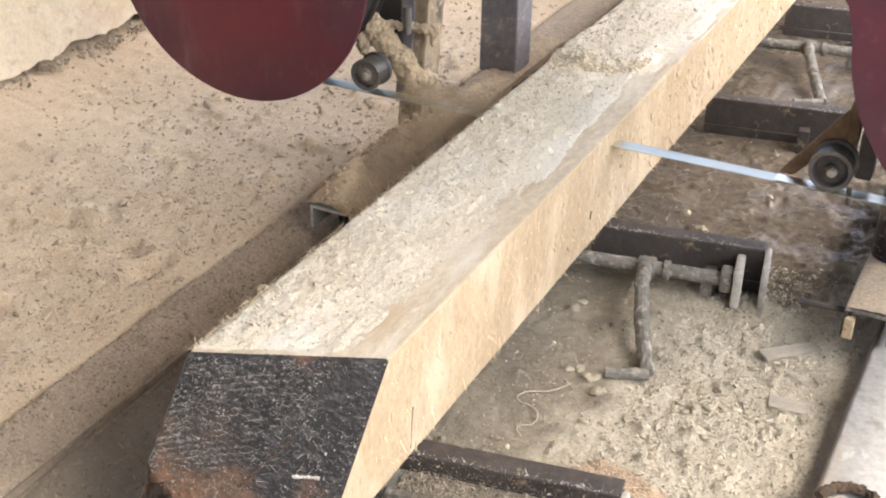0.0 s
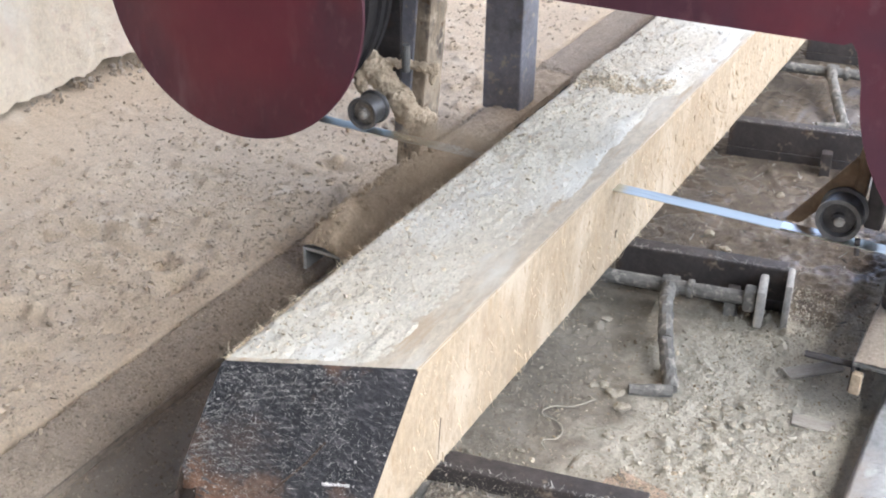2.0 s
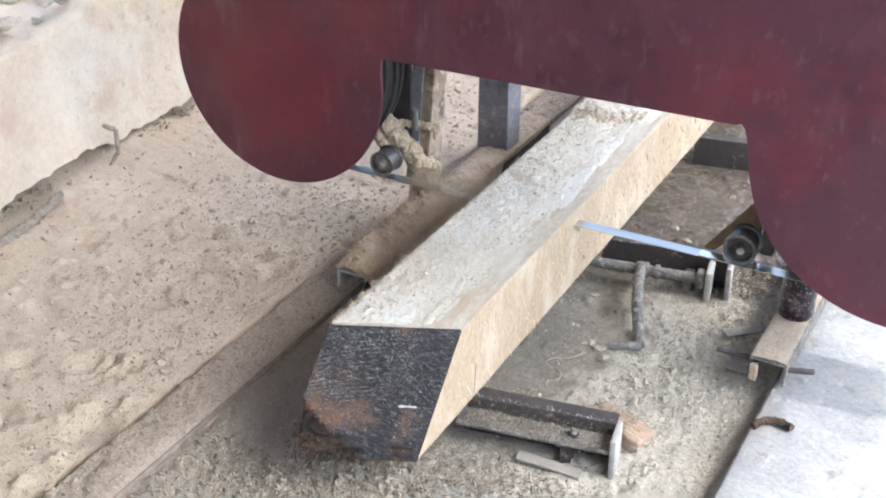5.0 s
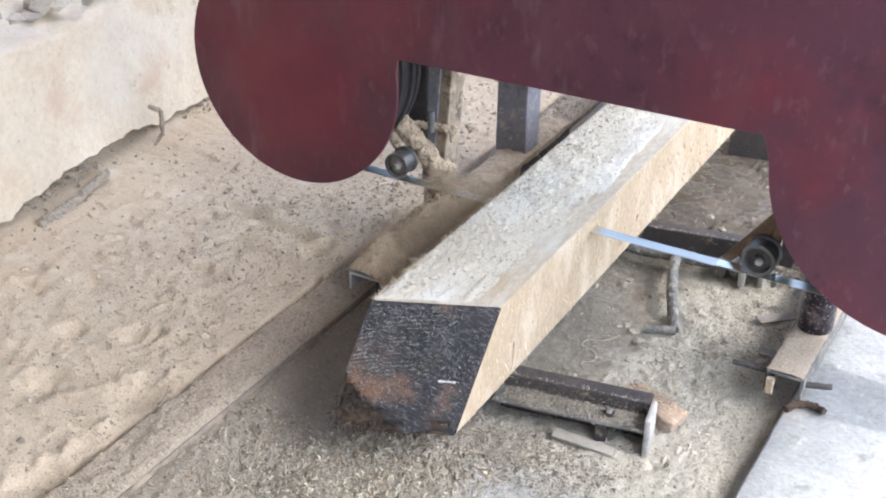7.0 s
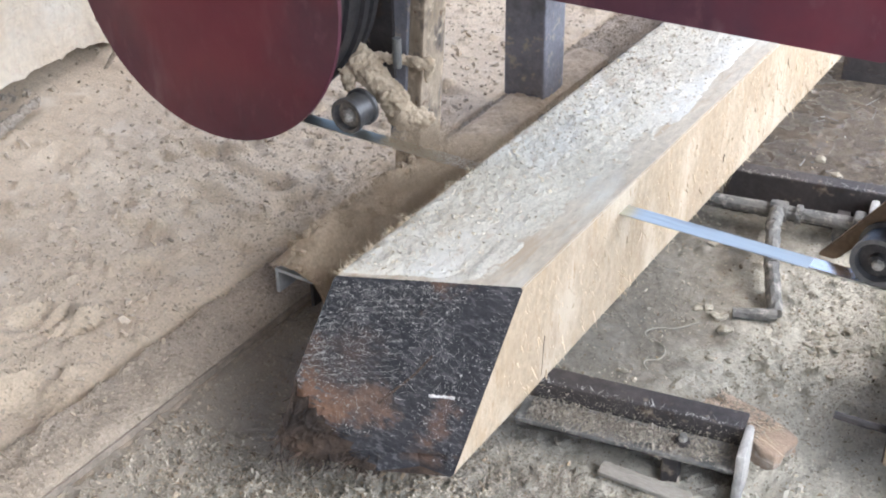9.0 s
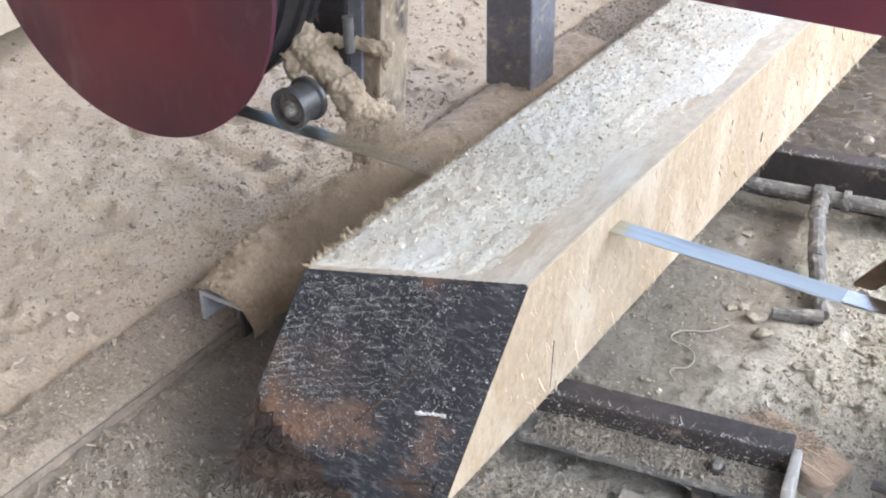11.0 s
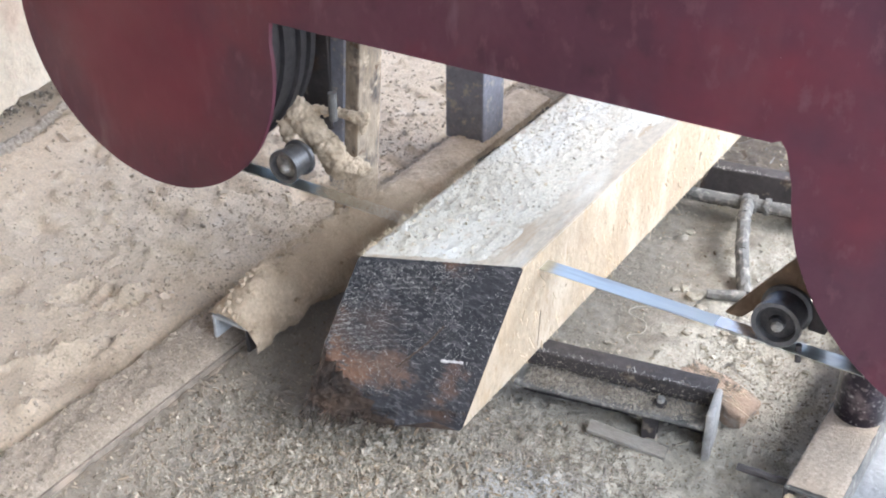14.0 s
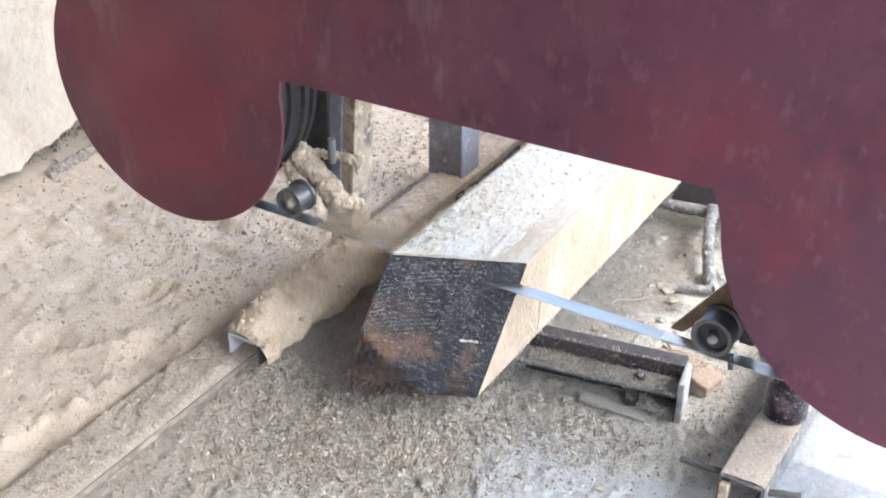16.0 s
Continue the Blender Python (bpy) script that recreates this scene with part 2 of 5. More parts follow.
ROOF = mat("roof_sheet", (0.18, 0.17, 0.16), (0.26, 0.25, 0.24), 3.0, 0.7, 0.2, 0.002, 20)
CORD = mat("pale_cord", (0.42, 0.38, 0.31), (0.54, 0.50, 0.42), 40.0, 0.9, 0, 0, 100)


# wet ground under the timber: brown, glossy puddles between drier crumbs
def wet_floor():
    m = FLOOR.copy()
    m.name = "wet_floor"
    nt = m.node_tree
    b = nt.nodes["Principled BSDF"]
    old = b.inputs["Base Color"].links[0].from_socket
    c = nt.nodes.new("ShaderNodeTexCoord")
    x = nt.nodes.new("ShaderNodeSeparateXYZ")
    nt.links.new(c.outputs["Object"], x.inputs[0])

    def band(sock, a0, a1):
        r = nt.nodes.new("ShaderNodeMapRange")
        r.interpolation_type = "SMOOTHSTEP"
        nt.links.new(sock, r.inputs[0])
        r.inputs[1].default_value, r.inputs[2].default_value = a0, a1
        return r.outputs[0]

    def times(a, s, op="MULTIPLY"):
        k = nt.nodes.new("ShaderNodeMath")
        k.operation = op
        for i, v in enumerate((a, s)):
            if isinstance(v, (int, float)):
                k.inputs[i].default_value = v
            else:
                nt.links.new(v, k.inputs[i])
        return k.outputs[0]

    warp = times(times(tex(nt, 7, 5), 0.5, "SUBTRACT"), 0.5)
    px = times(x.outputs[0], warp, "ADD")
    py = times(x.outputs[1], warp, "ADD")
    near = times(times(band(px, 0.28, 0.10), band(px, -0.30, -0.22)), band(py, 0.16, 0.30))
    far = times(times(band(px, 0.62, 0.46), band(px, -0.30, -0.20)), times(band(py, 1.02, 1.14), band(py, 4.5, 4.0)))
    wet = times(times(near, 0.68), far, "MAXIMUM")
    mud = times(times(band(px, 0.16, -0.05), band(px, -0.56, -0.44)), times(band(py, -0.62, -0.50), band(py, 0.30, 0.10)))
    bare = times(times(band(px, -0.06, 0.10), band(px, 0.66, 0.60)), band(py, -0.08, -0.24))
    crumbs = ramp(nt, tex(nt, 38, 5, 0.65), [(0.42, (0, 0, 0)), (0.60, (1, 1, 1))])
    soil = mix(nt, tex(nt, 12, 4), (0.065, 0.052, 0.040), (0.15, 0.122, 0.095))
    dark = mix(nt, tex(nt, 40, 4), (0.28, 0.245, 0.20), (0.46, 0.415, 0.35))
    shore = band(px, -0.24, -0.44)
    old = mix(nt, times(shore, 0.8), old, mix(nt, tex(nt, 26, 5), (0.31, 0.255, 0.195), (0.43, 0.36, 0.28)))
    col = mix(nt, times(mud, 0.7), old, dark)
    col = mix(nt, times(bare, 0.75), col, mix(nt, tex(nt, 9, 4), (0.40, 0.41, 0.415), (0.53, 0.54, 0.545)))
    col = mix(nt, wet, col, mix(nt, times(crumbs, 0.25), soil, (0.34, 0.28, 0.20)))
    nt.links.new(col, b.inputs["Base Color"])
    pools = ramp(nt, tex(nt, 9, 3, 0.5), [(0.46, (0, 0, 0)), (0.56, (1, 1, 1))])
    r = nt.nodes.new("ShaderNodeMapRange")
    nt.links.new(times(wet, pools), r.inputs[0])
    r.inputs[3].default_value, r.inputs[4].default_value = 0.9, 0.22
    nt.links.new(r.outputs[0], b.inputs["Roughness"])
    for n in nt.nodes:
        if n.bl_idname == "ShaderNodeBump":
            s = nt.nodes.new("ShaderNodeMapRange")
            nt.links.new(times(wet, pools), s.inputs[0])
            s.inputs[3].default_value, s.inputs[4].default_value = 0.9, 0.12
            nt.links.new(s.outputs[0], n.inputs["Strength"])
    return m


WET = wet_floor()


def worn_red():
    """A rubbed, redder area with a ragged border on the round part of the cover."""
    nt = RED.node_tree
    b = nt.nodes["Principled BSDF"]
    col = b.inputs["Base Color"].links[0].from_socket
    c = nt.nodes.new("ShaderNodeTexCoord")
    m = nt.nodes.new("ShaderNodeMapping")
    m.inputs["Location"].default_value, m.inputs["Scale"].default_value = (0.98 * 3.3, 0.0, -0.52 * 2.9), (3.3, 0.5, 2.9)
    nt.links.new(c.outputs["Object"], m.inputs[0])
    d = nt.nodes.new("ShaderNodeVectorMath")
    d.operation = "LENGTH"
    nt.links.new(m.outputs[0], d.inputs[0])
    a = nt.nodes.new("ShaderNodeMath")
    a.operation = "MULTIPLY_ADD"
    nt.links.new(tex(nt, 6, 6, 0.65, (1, 1, 0.6)), a.inputs[0])
    a.inputs[1].default_value = 1.3
    nt.links.new(d.outputs["Value"], a.inputs[2])
    k = nt.nodes.new("ShaderNodeMapRange")
    nt.links.new(a.outputs[0], k.inputs[0])
    k.inputs[1].default_value, k.inputs[2].default_value, k.inputs[3].default_value, k.inputs[4].default_value = 1.15, 1.75, 0.75, 0.0
    nt.links.new(mix(nt, k.outputs[0], col, mix(nt, tex(nt, 9, 5), (0.130, 0.014, 0.028), (0.195, 0.017, 0.034))), b.inputs["Base Color"])


worn_red()


def end_patches():
    """Bare brown patches on the black end, with ragged borders."""
    nt = END_BLACK.node_tree
    b = nt.nodes["Principled BSDF"]
    col = b.inputs["Base Color"].links[0].from_socket
    c = nt.nodes.new("ShaderNodeTexCoord")
    for (x, y, z), (sx, sy, sz), hue in (((-0.185, -0.23, 0.140), (19, 13, 31), (0.19, 0.108, 0.064)), ((-0.050, -0.19, 0.128), (36, 18, 28), (0.17, 0.095, 0.060)),
                                         ((-0.060, -0.23, 0.075), (20, 20, 60), (0.10, 0.058, 0.036)), ((-0.23, -0.22, 0.20), (13, 9, 20), (0.075, 0.05, 0.04))):
        m = nt.nodes.new("ShaderNodeMapping")
        m.inputs["Location"].default_value = (-x * sx, -y * sy, -z * sz)
        m.inputs["Scale"].default_value = (sx, sy, sz)
        nt.links.new(c.outputs["Object"], m.inputs[0])
        d = nt.nodes.new("ShaderNodeVectorMath")
        d.operation = "LENGTH"
        nt.links.new(m.outputs[0], d.inputs[0])
        a = nt.nodes.new("ShaderNodeMath")
        a.operation = "MULTIPLY_ADD"
        nt.links.new(tex(nt, 34, 6, 0.7, (0.5, 1, 1)), a.inputs[0])
        a.inputs[1].default_value = 4.2
        nt.links.new(d.outputs["Value"], a.inputs[2])
        k = nt.nodes.new("ShaderNodeMapRange")
        nt.links.new(a.outputs[0], k.inputs[0])
        k.inputs[1].default_value, k.inputs[2].default_value, k.inputs[3].default_value, k.inputs[4].default_value = 2.2, 3.2, 0.85, 0.0
        tone = mix(nt, tex(nt, 60, 5, 0.7, (0.3, 1, 1)), (hue[0] * 0.10, hue[1] * 0.12, hue[2] * 0.16), (hue[0] * 1.75, hue[1] * 1.75, hue[2] * 1.75))
        col = mix(nt, k.outputs[0], col, tone)
    nt.links.new(col, b.inputs["Base Color"])


end_patches()


# ---- building helpers ----
rng = np.random.default_rng(7)
LAT = rng.random((4, 256, 256))


def fbm(x, y, scale, octaves=4, layer=0, gain=0.5):
    """Value noise on arrays, about -0.5..0.5."""
    out, amp, total = 0.0, 1.0, 0.0
    for o in range(octaves):
        u, v = np.asarray(x) * scale * 2 ** o + 37.3 * (o + layer), np.asarray(y) * scale * 2 ** o + 11.7 * (o + 3 * layer)
        i, j = np.floor(u).astype(int), np.floor(v).astype(int)
        a, b = u - i, v - j
        a, b = a * a * (3 - 2 * a), b * b * (3 - 2 * b)
        g = LAT[(layer + o) % 4]
        q = lambda di, dj: g[(i + di) % 256, (j + dj) % 256]
        out = out + amp * ((q(0, 0) * (1 - a) + q(1, 0) * a) * (1 - b) + (q(0, 1) * (1 - a) + q(1, 1) * a) * b - 0.5)
        total += amp
        amp *= gain
    return out / total


def mesh_ob(name, verts, faces, material, parent=None, label="", smooth=False, kind=""):
    me = bpy.data.meshes.new(name)
    me.from_pydata([tuple(map(float, v)) for v in verts], [], [tuple(map(int, f)) for f in faces])
    me.materials.append(material)
    if smooth:
        me.polygons.foreach_set("use_smooth", [True] * len(me.polygons))
    me.update()
    ob = new(name, me)
    if parent is not None:
        ob.parent = parent
    return tagged(ob, label, kind=kind)


def part(name, bm, material, parent, label="", smooth=False):
    bmesh.ops.recalc_face_normals(bm, faces=bm.faces)
    me = bpy.data.meshes.new(name)
    bm.to_mesh(me)
    bm.free()
    me.materials.append(material)
    if smooth:
        me.polygons.foreach_set("use_smooth", [True] * len(me.polygons))
    ob = new(name, me)
    if parent is not None:
        ob.parent = parent
    return tagged(ob, label)


def box(x0, x1, y0, y1, z0, z1, bevel=0.004, bm=None, m=None):
    bm = bm or bmesh.new()
    r = bmesh.ops.create_cube(bm, size=1)
    bmesh.ops.scale(bm, vec=(x1 - x0, y1 - y0, z1 - z0), verts=r["verts"])
    bmesh.ops.translate(bm, vec=((x0 + x1) / 2, (y0 + y1) / 2, (z0 + z1) / 2), verts=r["verts"])
    if m is not None:
        bmesh.ops.transform(bm, matrix=m, verts=r["verts"])
    if bevel:
        edges = list({e for v in r["verts"] for e in v.link_edges})
        bmesh.ops.bevel(bm, geom=edges, offset=bevel, segments=2, affect="EDGES", profile=0.6)
    return bm


def rod(p, q, r, bm=None, seg=16, r2=None, cuts=1, wob=0.0, seed=0):
    """A tube solid between two points."""
    bm = bm or bmesh.new()
    p, q = Vector(p), Vector(q)
    turn = (q - p).to_track_quat("Z", "Y").to_matrix().to_4x4()
    rings = []
    rnd = random.Random(seed)
    for k in range(cuts + 1):
        f = k / cuts
        rad = r + ((r2 if r2 is not None else r) - r) * f
        ring = []
        for s in range(seg):
            a = 2 * math.pi * s / seg
            w = rad * (1 + wob * (rnd.random() - 0.5) * 2)
            ring.append(bm.verts.new(p.lerp(q, f) + turn.to_3x3() @ Vector((w * math.cos(a), w * math.sin(a), 0))))
        rings.append(ring)
    for a, b in zip(rings, rings[1:]):
        for s in range(seg):
            bm.faces.new((a[s], a[(s + 1) % seg], b[(s + 1) % seg], b[s]))
    bm.faces.new(rings[0][::-1])
    bm.faces.new(rings[-1])
    return bm


def turned(profile, axis_point, seg=48, bm=None):
    """A body of revolution about the y axis through axis_point; profile: (radius, y) from front to back."""
    bm = bm or bmesh.new()
    cx, cy, cz = axis_point
    rings = [[bm.verts.new((cx + r * math.cos(2 * math.pi * s / seg), cy + y, cz + r * math.sin(2 * math.pi * s / seg)))
              for s in range(seg)] for r, y in profile]
    for a, b in zip(rings, rings[1:]):
        for s in range(seg):
            bm.faces.new((a[s], a[(s + 1) % seg], b[(s + 1) % seg], b[s]))
    bm.faces.new(rings[0])
    bm.faces.new(rings[-1][::-1])
    return bm


def grid_sheet(name, xs, ys, height, material, smooth=True):
    X, Y = np.meshgrid(xs, ys)
    Z = height(X, Y)
    n, k = len(xs), len(ys)
    ids = np.arange(n * k).reshape(k, n)
    f = np.stack([ids[:-1, :-1], ids[:-1, 1:], ids[1:, 1:], ids[1:, :-1]], -1).reshape(-1, 4)
    return mesh_ob(name, np.stack([X, Y, Z], -1).reshape(-1, 3), f, material, smooth=smooth)


def steps(a, b, fine, lo, hi, coarse):
    """Coordinates from a to b, fine between lo and hi."""
    return np.unique(np.r_[np.arange(a, lo, coarse), np.arange(lo, hi, fine), np.arange(hi, b + 1e-6, coarse), b].round(4))


def flakes(name, n, spot, size, material, parent=None, flat=0.35, seed=1, tilt=0.6, long=1.6):
    """Many small angular chips in one mesh; spot(rng) gives a place or None."""
    r = np.random.default_rng(seed)
    v, f = [], []
    for _ in range(n):
        p = spot(r)
        if p is None:
            continue
        s = size * r.lognormal(0, 0.5)
        m = Euler(r.normal(0, tilt, 3) + (0, 0, r.uniform(0, 6.3))).to_matrix()
        b = len(v)
        w = s * r.uniform(0.5, long), s * r.uniform(0.4, 0.8), s * flat
        for q in ((-1, -0.7, -1), (1, -1, -1), (0.8, 1, -1), (-0.9, 0.8, -1), (-0.7, -0.5, 1), (0.7, -0.6, 1), (0.5, 0.7, 1), (-0.6, 0.6, 1)):
            o = m @ Vector([c * h * r.uniform(0.7, 1.2) for c, h in zip(q, w)])
            v.append((p[0] + o.x, p[1] + o.y, p[2] + o.z))
        f += [tuple(b + i for i in q) for q in ((0, 3, 2, 1), (4, 5, 6, 7), (0, 1, 5, 4), (1, 2, 6, 5), (2, 3, 7, 6), (3, 0, 4, 7))]
    return mesh_ob(name, v, f, material, parent, kind="stuff")


def slivers(name, n, spot, length, width, material, parent=None, seed=1):
    """Thin curling fibres: spot(rng) gives a root and a direction."""
    r = np.random.default_rng(seed)
    v, f = [], []
    for _ in range(n):
        p, d = spot(r)
        p, d = Vector(p), Vector(d).normalized()
        side = d.cross(Vector(r.normal(0, 1, 3))).normalized()
        lift = d.cross(side)
        ln, w = length * r.lognormal(0, 0.5), width * r.uniform(0.6, 1.4)
        bend = Vector(r.normal(0, 0.5, 3)) * ln
        b = len(v)
        for k in range(4):
            t = k / 3
            c = p + d * ln * t + bend * t * t * 0.6
            ww = w * (1 - 0.6 * t)
            for o in (side, lift * 0.6, -side, -lift * 0.6):
                v.append(c + o * ww)
        for k in range(3):
            for s in range(4):
                f.append((b + 4 * k + s, b + 4 * k + (s + 1) % 4, b + 4 * k + 4 + (s + 1) % 4, b + 4 * k + 4 + s))
        f += [(b + 3, b + 2, b + 1, b), (b + 12, b + 13, b + 14, b + 15)]
    return mesh_ob(name, v, f, material, parent, kind="stuff")


def lump(name, clubs, material, parent, seed=0, label=""):
    """A caked mass: tapering clubs (from, to, radius, radius) fused by a voxel remesh and roughened."""
    bm = bmesh.new()
    rnd = random.Random(seed)
    for p, q, r1, r2 in clubs:
        p, q = Vector(p), Vector(q)
        n = max(2, int((q - p).length / (0.3 * r1)))
        for k in range(n + 1):
            c, rad = p.lerp(q, k / n), (r1 + (r2 - r1) * k / n) * rnd.uniform(0.86, 1.10)
            c += Vector([rnd.gauss(0, 0.10 * rad) for _ in range(3)])
            bmesh.ops.create_icosphere(bm, subdivisions=2, radius=rad, matrix=Matrix.Translation(c))
    ob = part(name, bm, material, parent, label, smooth=True)
    rm = ob.modifiers.new("fuse", "REMESH")
    rm.mode, rm.voxel_size, rm.use_smooth_shade = "VOXEL", 0.0034, True
    for k, (scale, strength) in enumerate(((0.024, 0.020), (0.009, 0.012))):
        tx = bpy.data.textures.new(name, "CLOUDS")
        tx.noise_scale, tx.noise_depth = scale, 3
        dm = ob.modifiers.new("crust", "DISPLACE")
        dm.texture, dm.strength, dm.mid_level = tx, strength, 0.5
    return ob


def empty(name, label, category, group="", kind="", at=(0, 0, 0)):
    ob = new(name)
    ob.location = at
    return tagged(ob, label, category, group, kind)


# ---- ground ----
RAIL_X, BANK_X, FLOOR_Z, PLINTH_X = -0.624, -0.768, -0.06, 0.648
base = mesh_ob("ground", [(-60, -60, -0.16), (60, -60, -0.16), (60, 60, -0.16), (-60, 60, -0.16)], [(0, 1, 2, 3)], SAWDUST)
tagged(base, "pale sawdust-strewn yard ground", "ground", kind="structure")

DENTS = [(-1.25, 0.52, .07, .03, .022), (-1.11, 0.50, .10, .025, .016), (-1.0, 0.49, .05, .03, .02), (-0.89, 0.44, .03, .06, .02),
         (-0.93, -0.22, .02, .05, .02), (-0.96, -0.24, .015, .05, .02), (-1.00, -0.23, .015, .05, .016), (-1.05, -0.24, .03, .04, .018),
         (-1.09, 0.36, .09, .03, .018), (-1.37, -0.07, .06, .04, .016), (-1.11, 0.13, .06, .05, .014), (-1.10, -0.55, .05, .05, .02),
         (-0.81, -0.84, .06, .06, .02), (-0.78, 0.70, .06, .02, .014), (-1.2, 0.95, .05, .03, .012), (-0.92, 1.15, .06, .03, .015),
         (-0.98, 0.02, .08, .03, .012), (-1.18, 0.62, .03, .015, .014), (-0.95, 0.60, .04, .015, .012), (-1.32, 0.45, .03, .03, .014), (-1.42, 0.60, .04, .02, .012),
         (-1.05, 0.75, .03, .02, .012), (-0.86, 0.20, .05, .02, .012), (-1.24, 0.22, .03, .02, .012), (-1.50, -0.2, .05, .03, .014), (-1.22, -0.32, .04, .03, .014), (-1.55, 0.3, .05, .06, .014), (-0.85, -0.45, .05, .08, .015)]


def sawdust_height(x, y):
    z = 0.018 * fbm(x, y, 2.2, 3) + 0.010 * fbm(x, y, 14, 4, 1) + 0.010 * fbm(x, y, 60, 3, 2)
    wx, wy = x + 0.05 * fbm(x, y, 18, 3, 2), y + 0.05 * fbm(x, y, 18, 3, 3)
    for cx, cy, sx, sy, d in DENTS:
        q = ((wx - cx) / sx) ** 2 + ((wy - cy) / sy) ** 2
        z = z - 1.5 * d * np.exp(-q) + 0.25 * d * np.exp(-((np.sqrt(q) - 1.6) ** 2) * 5)
    crumb = np.clip(fbm(x, y, 32, 2, 3) - 0.20, 0, 1) * 0.10
    near = np.clip((x + 2.05) / 0.5, 0, 1)
    z = z + crumb * near + 0.05 * (1 - near) ** 2
    lip = np.clip((x - BANK_X + 0.10) / 0.10, 0, 1)
    edge = BANK_X + 0.02 * fbm(y, y * 0 + 4, 6, 3)
    return z - 0.012 * lip ** 2 - 0.05 * np.clip((x - edge + 0.012) / 0.012, 0, 1)


bank = grid_sheet("sawdust_ground", steps(-3.2, BANK_X + 0.02, 0.0105, -1.8, BANK_X, 0.05), steps(-8.0, 14.0, 0.0115, -1.1, 2.3, 0.06), sawdust_height, SAWDUST)
tagged(bank, "deep trampled pale sawdust beside the saw track", "sawdust", kind="stuff")


def strip_height(x, y):
    f = (x - BANK_X) / (RAIL_X - BANK_X)
    edge = np.clip((f - 0.02 - 0.1 * (fbm(y, y * 0 + 9, 7, 3) + 0.5)) / 0.1, 0, 1)
    drop = 0.012 * np.clip((f - 0.86) / 0.14, 0, 1) ** 2 + 0.05 * np.clip((f - 0.99) / 0.012, 0, 1)
    return -drop - 0.045 + 0.062 * edge - 0.020 * f ** 2 + (0.018 * fbm(x, y, 16, 4, 2, 0.6) + 0.014 * fbm(x, y, 70, 3, 1)) * (1 - 0.8 * np.clip(f, 0, 1) ** 8)


strip = grid_sheet("rail_bed", np.r_[np.linspace(BANK_X - 0.01, RAIL_X - 0.0018, 30), RAIL_X + 0.001], steps(-8.0, 14.0, 0.007, -1.0, 1.6, 0.06), strip_height, SAWDUST_STRIP)
tagged(strip, "raised rail bed caked with coarse brown sawdust", "rail bed", kind="structure")


def floor_height(x, y):
    slope = np.clip((-0.40 - x) / 0.19, 0, 1)
    wet = np.clip((0.28 - x) / 0.1, 0, 1) * np.clip((y - 0.2) / 0.1, 0, 1)
    z = FLOOR_Z + 0.030 * slope ** 1.5 + 0.010 * fbm(x, y, 5, 3)
    bare = np.clip((x + 0.02) / 0.1, 0, 1) * np.clip((-0.06 - y) / 0.1, 0, 1)
    z = z + (0.018 * fbm(x, y, 30, 4, 1, 0.65) + 0.014 * fbm(x, y, 75, 2, 2)) * (1 - 0.6 * wet) * (1 - 0.6 * bare)
    return z + 0.09 * np.clip(fbm(x, y, 30, 2, 3) - 0.26, 0, 1)


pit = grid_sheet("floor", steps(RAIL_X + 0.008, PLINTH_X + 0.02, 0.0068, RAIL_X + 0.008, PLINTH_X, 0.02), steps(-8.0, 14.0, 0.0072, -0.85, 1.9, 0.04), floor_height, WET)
tagged(pit, "muddy floor with wet puddles and dry sawdust crumbs", "floor", kind="structure")

rail = empty("track_rail", "thin steel track rail half buried in sawdust", "rail", kind="structure")
part("flange", box(RAIL_X, RAIL_X + 0.005, -8, 14, -0.08, -0.014, 0.001), RAIL_STEEL, rail)
part("foot", box(RAIL_X + 0.0045, RAIL_X + 0.014, -8, 14, -0.08, -0.030, 0.003), SAWDUST_STRIP, rail)


def plinth_height(x, y):
    e = np.clip((x - PLINTH_X) / 0.012, 0, 1)
    return -0.10 + 0.10 * e ** 0.5 + 0.006 * fbm(x, y, 6, 4) + 0.004 * fbm(x, y, 50, 3, 1)


plinth = grid_sheet("plinth", np.unique(np.r_[np.linspace(PLINTH_X, PLINTH_X + 0.02, 5), np.arange(PLINTH_X + 0.03, 1.6, 0.02), np.arange(1.6, 12.0, 0.4)]),
                    steps(-8.0, 14.0, 0.03, -1.0, 2.0, 0.2), plinth_height, CONCRETE)
tagged(plinth, "sunlit pale concrete plinth along the saw track", "plinth", kind="structure")


# ---- low plastered wall beyond the sawdust ----
WALL_X = -1.93


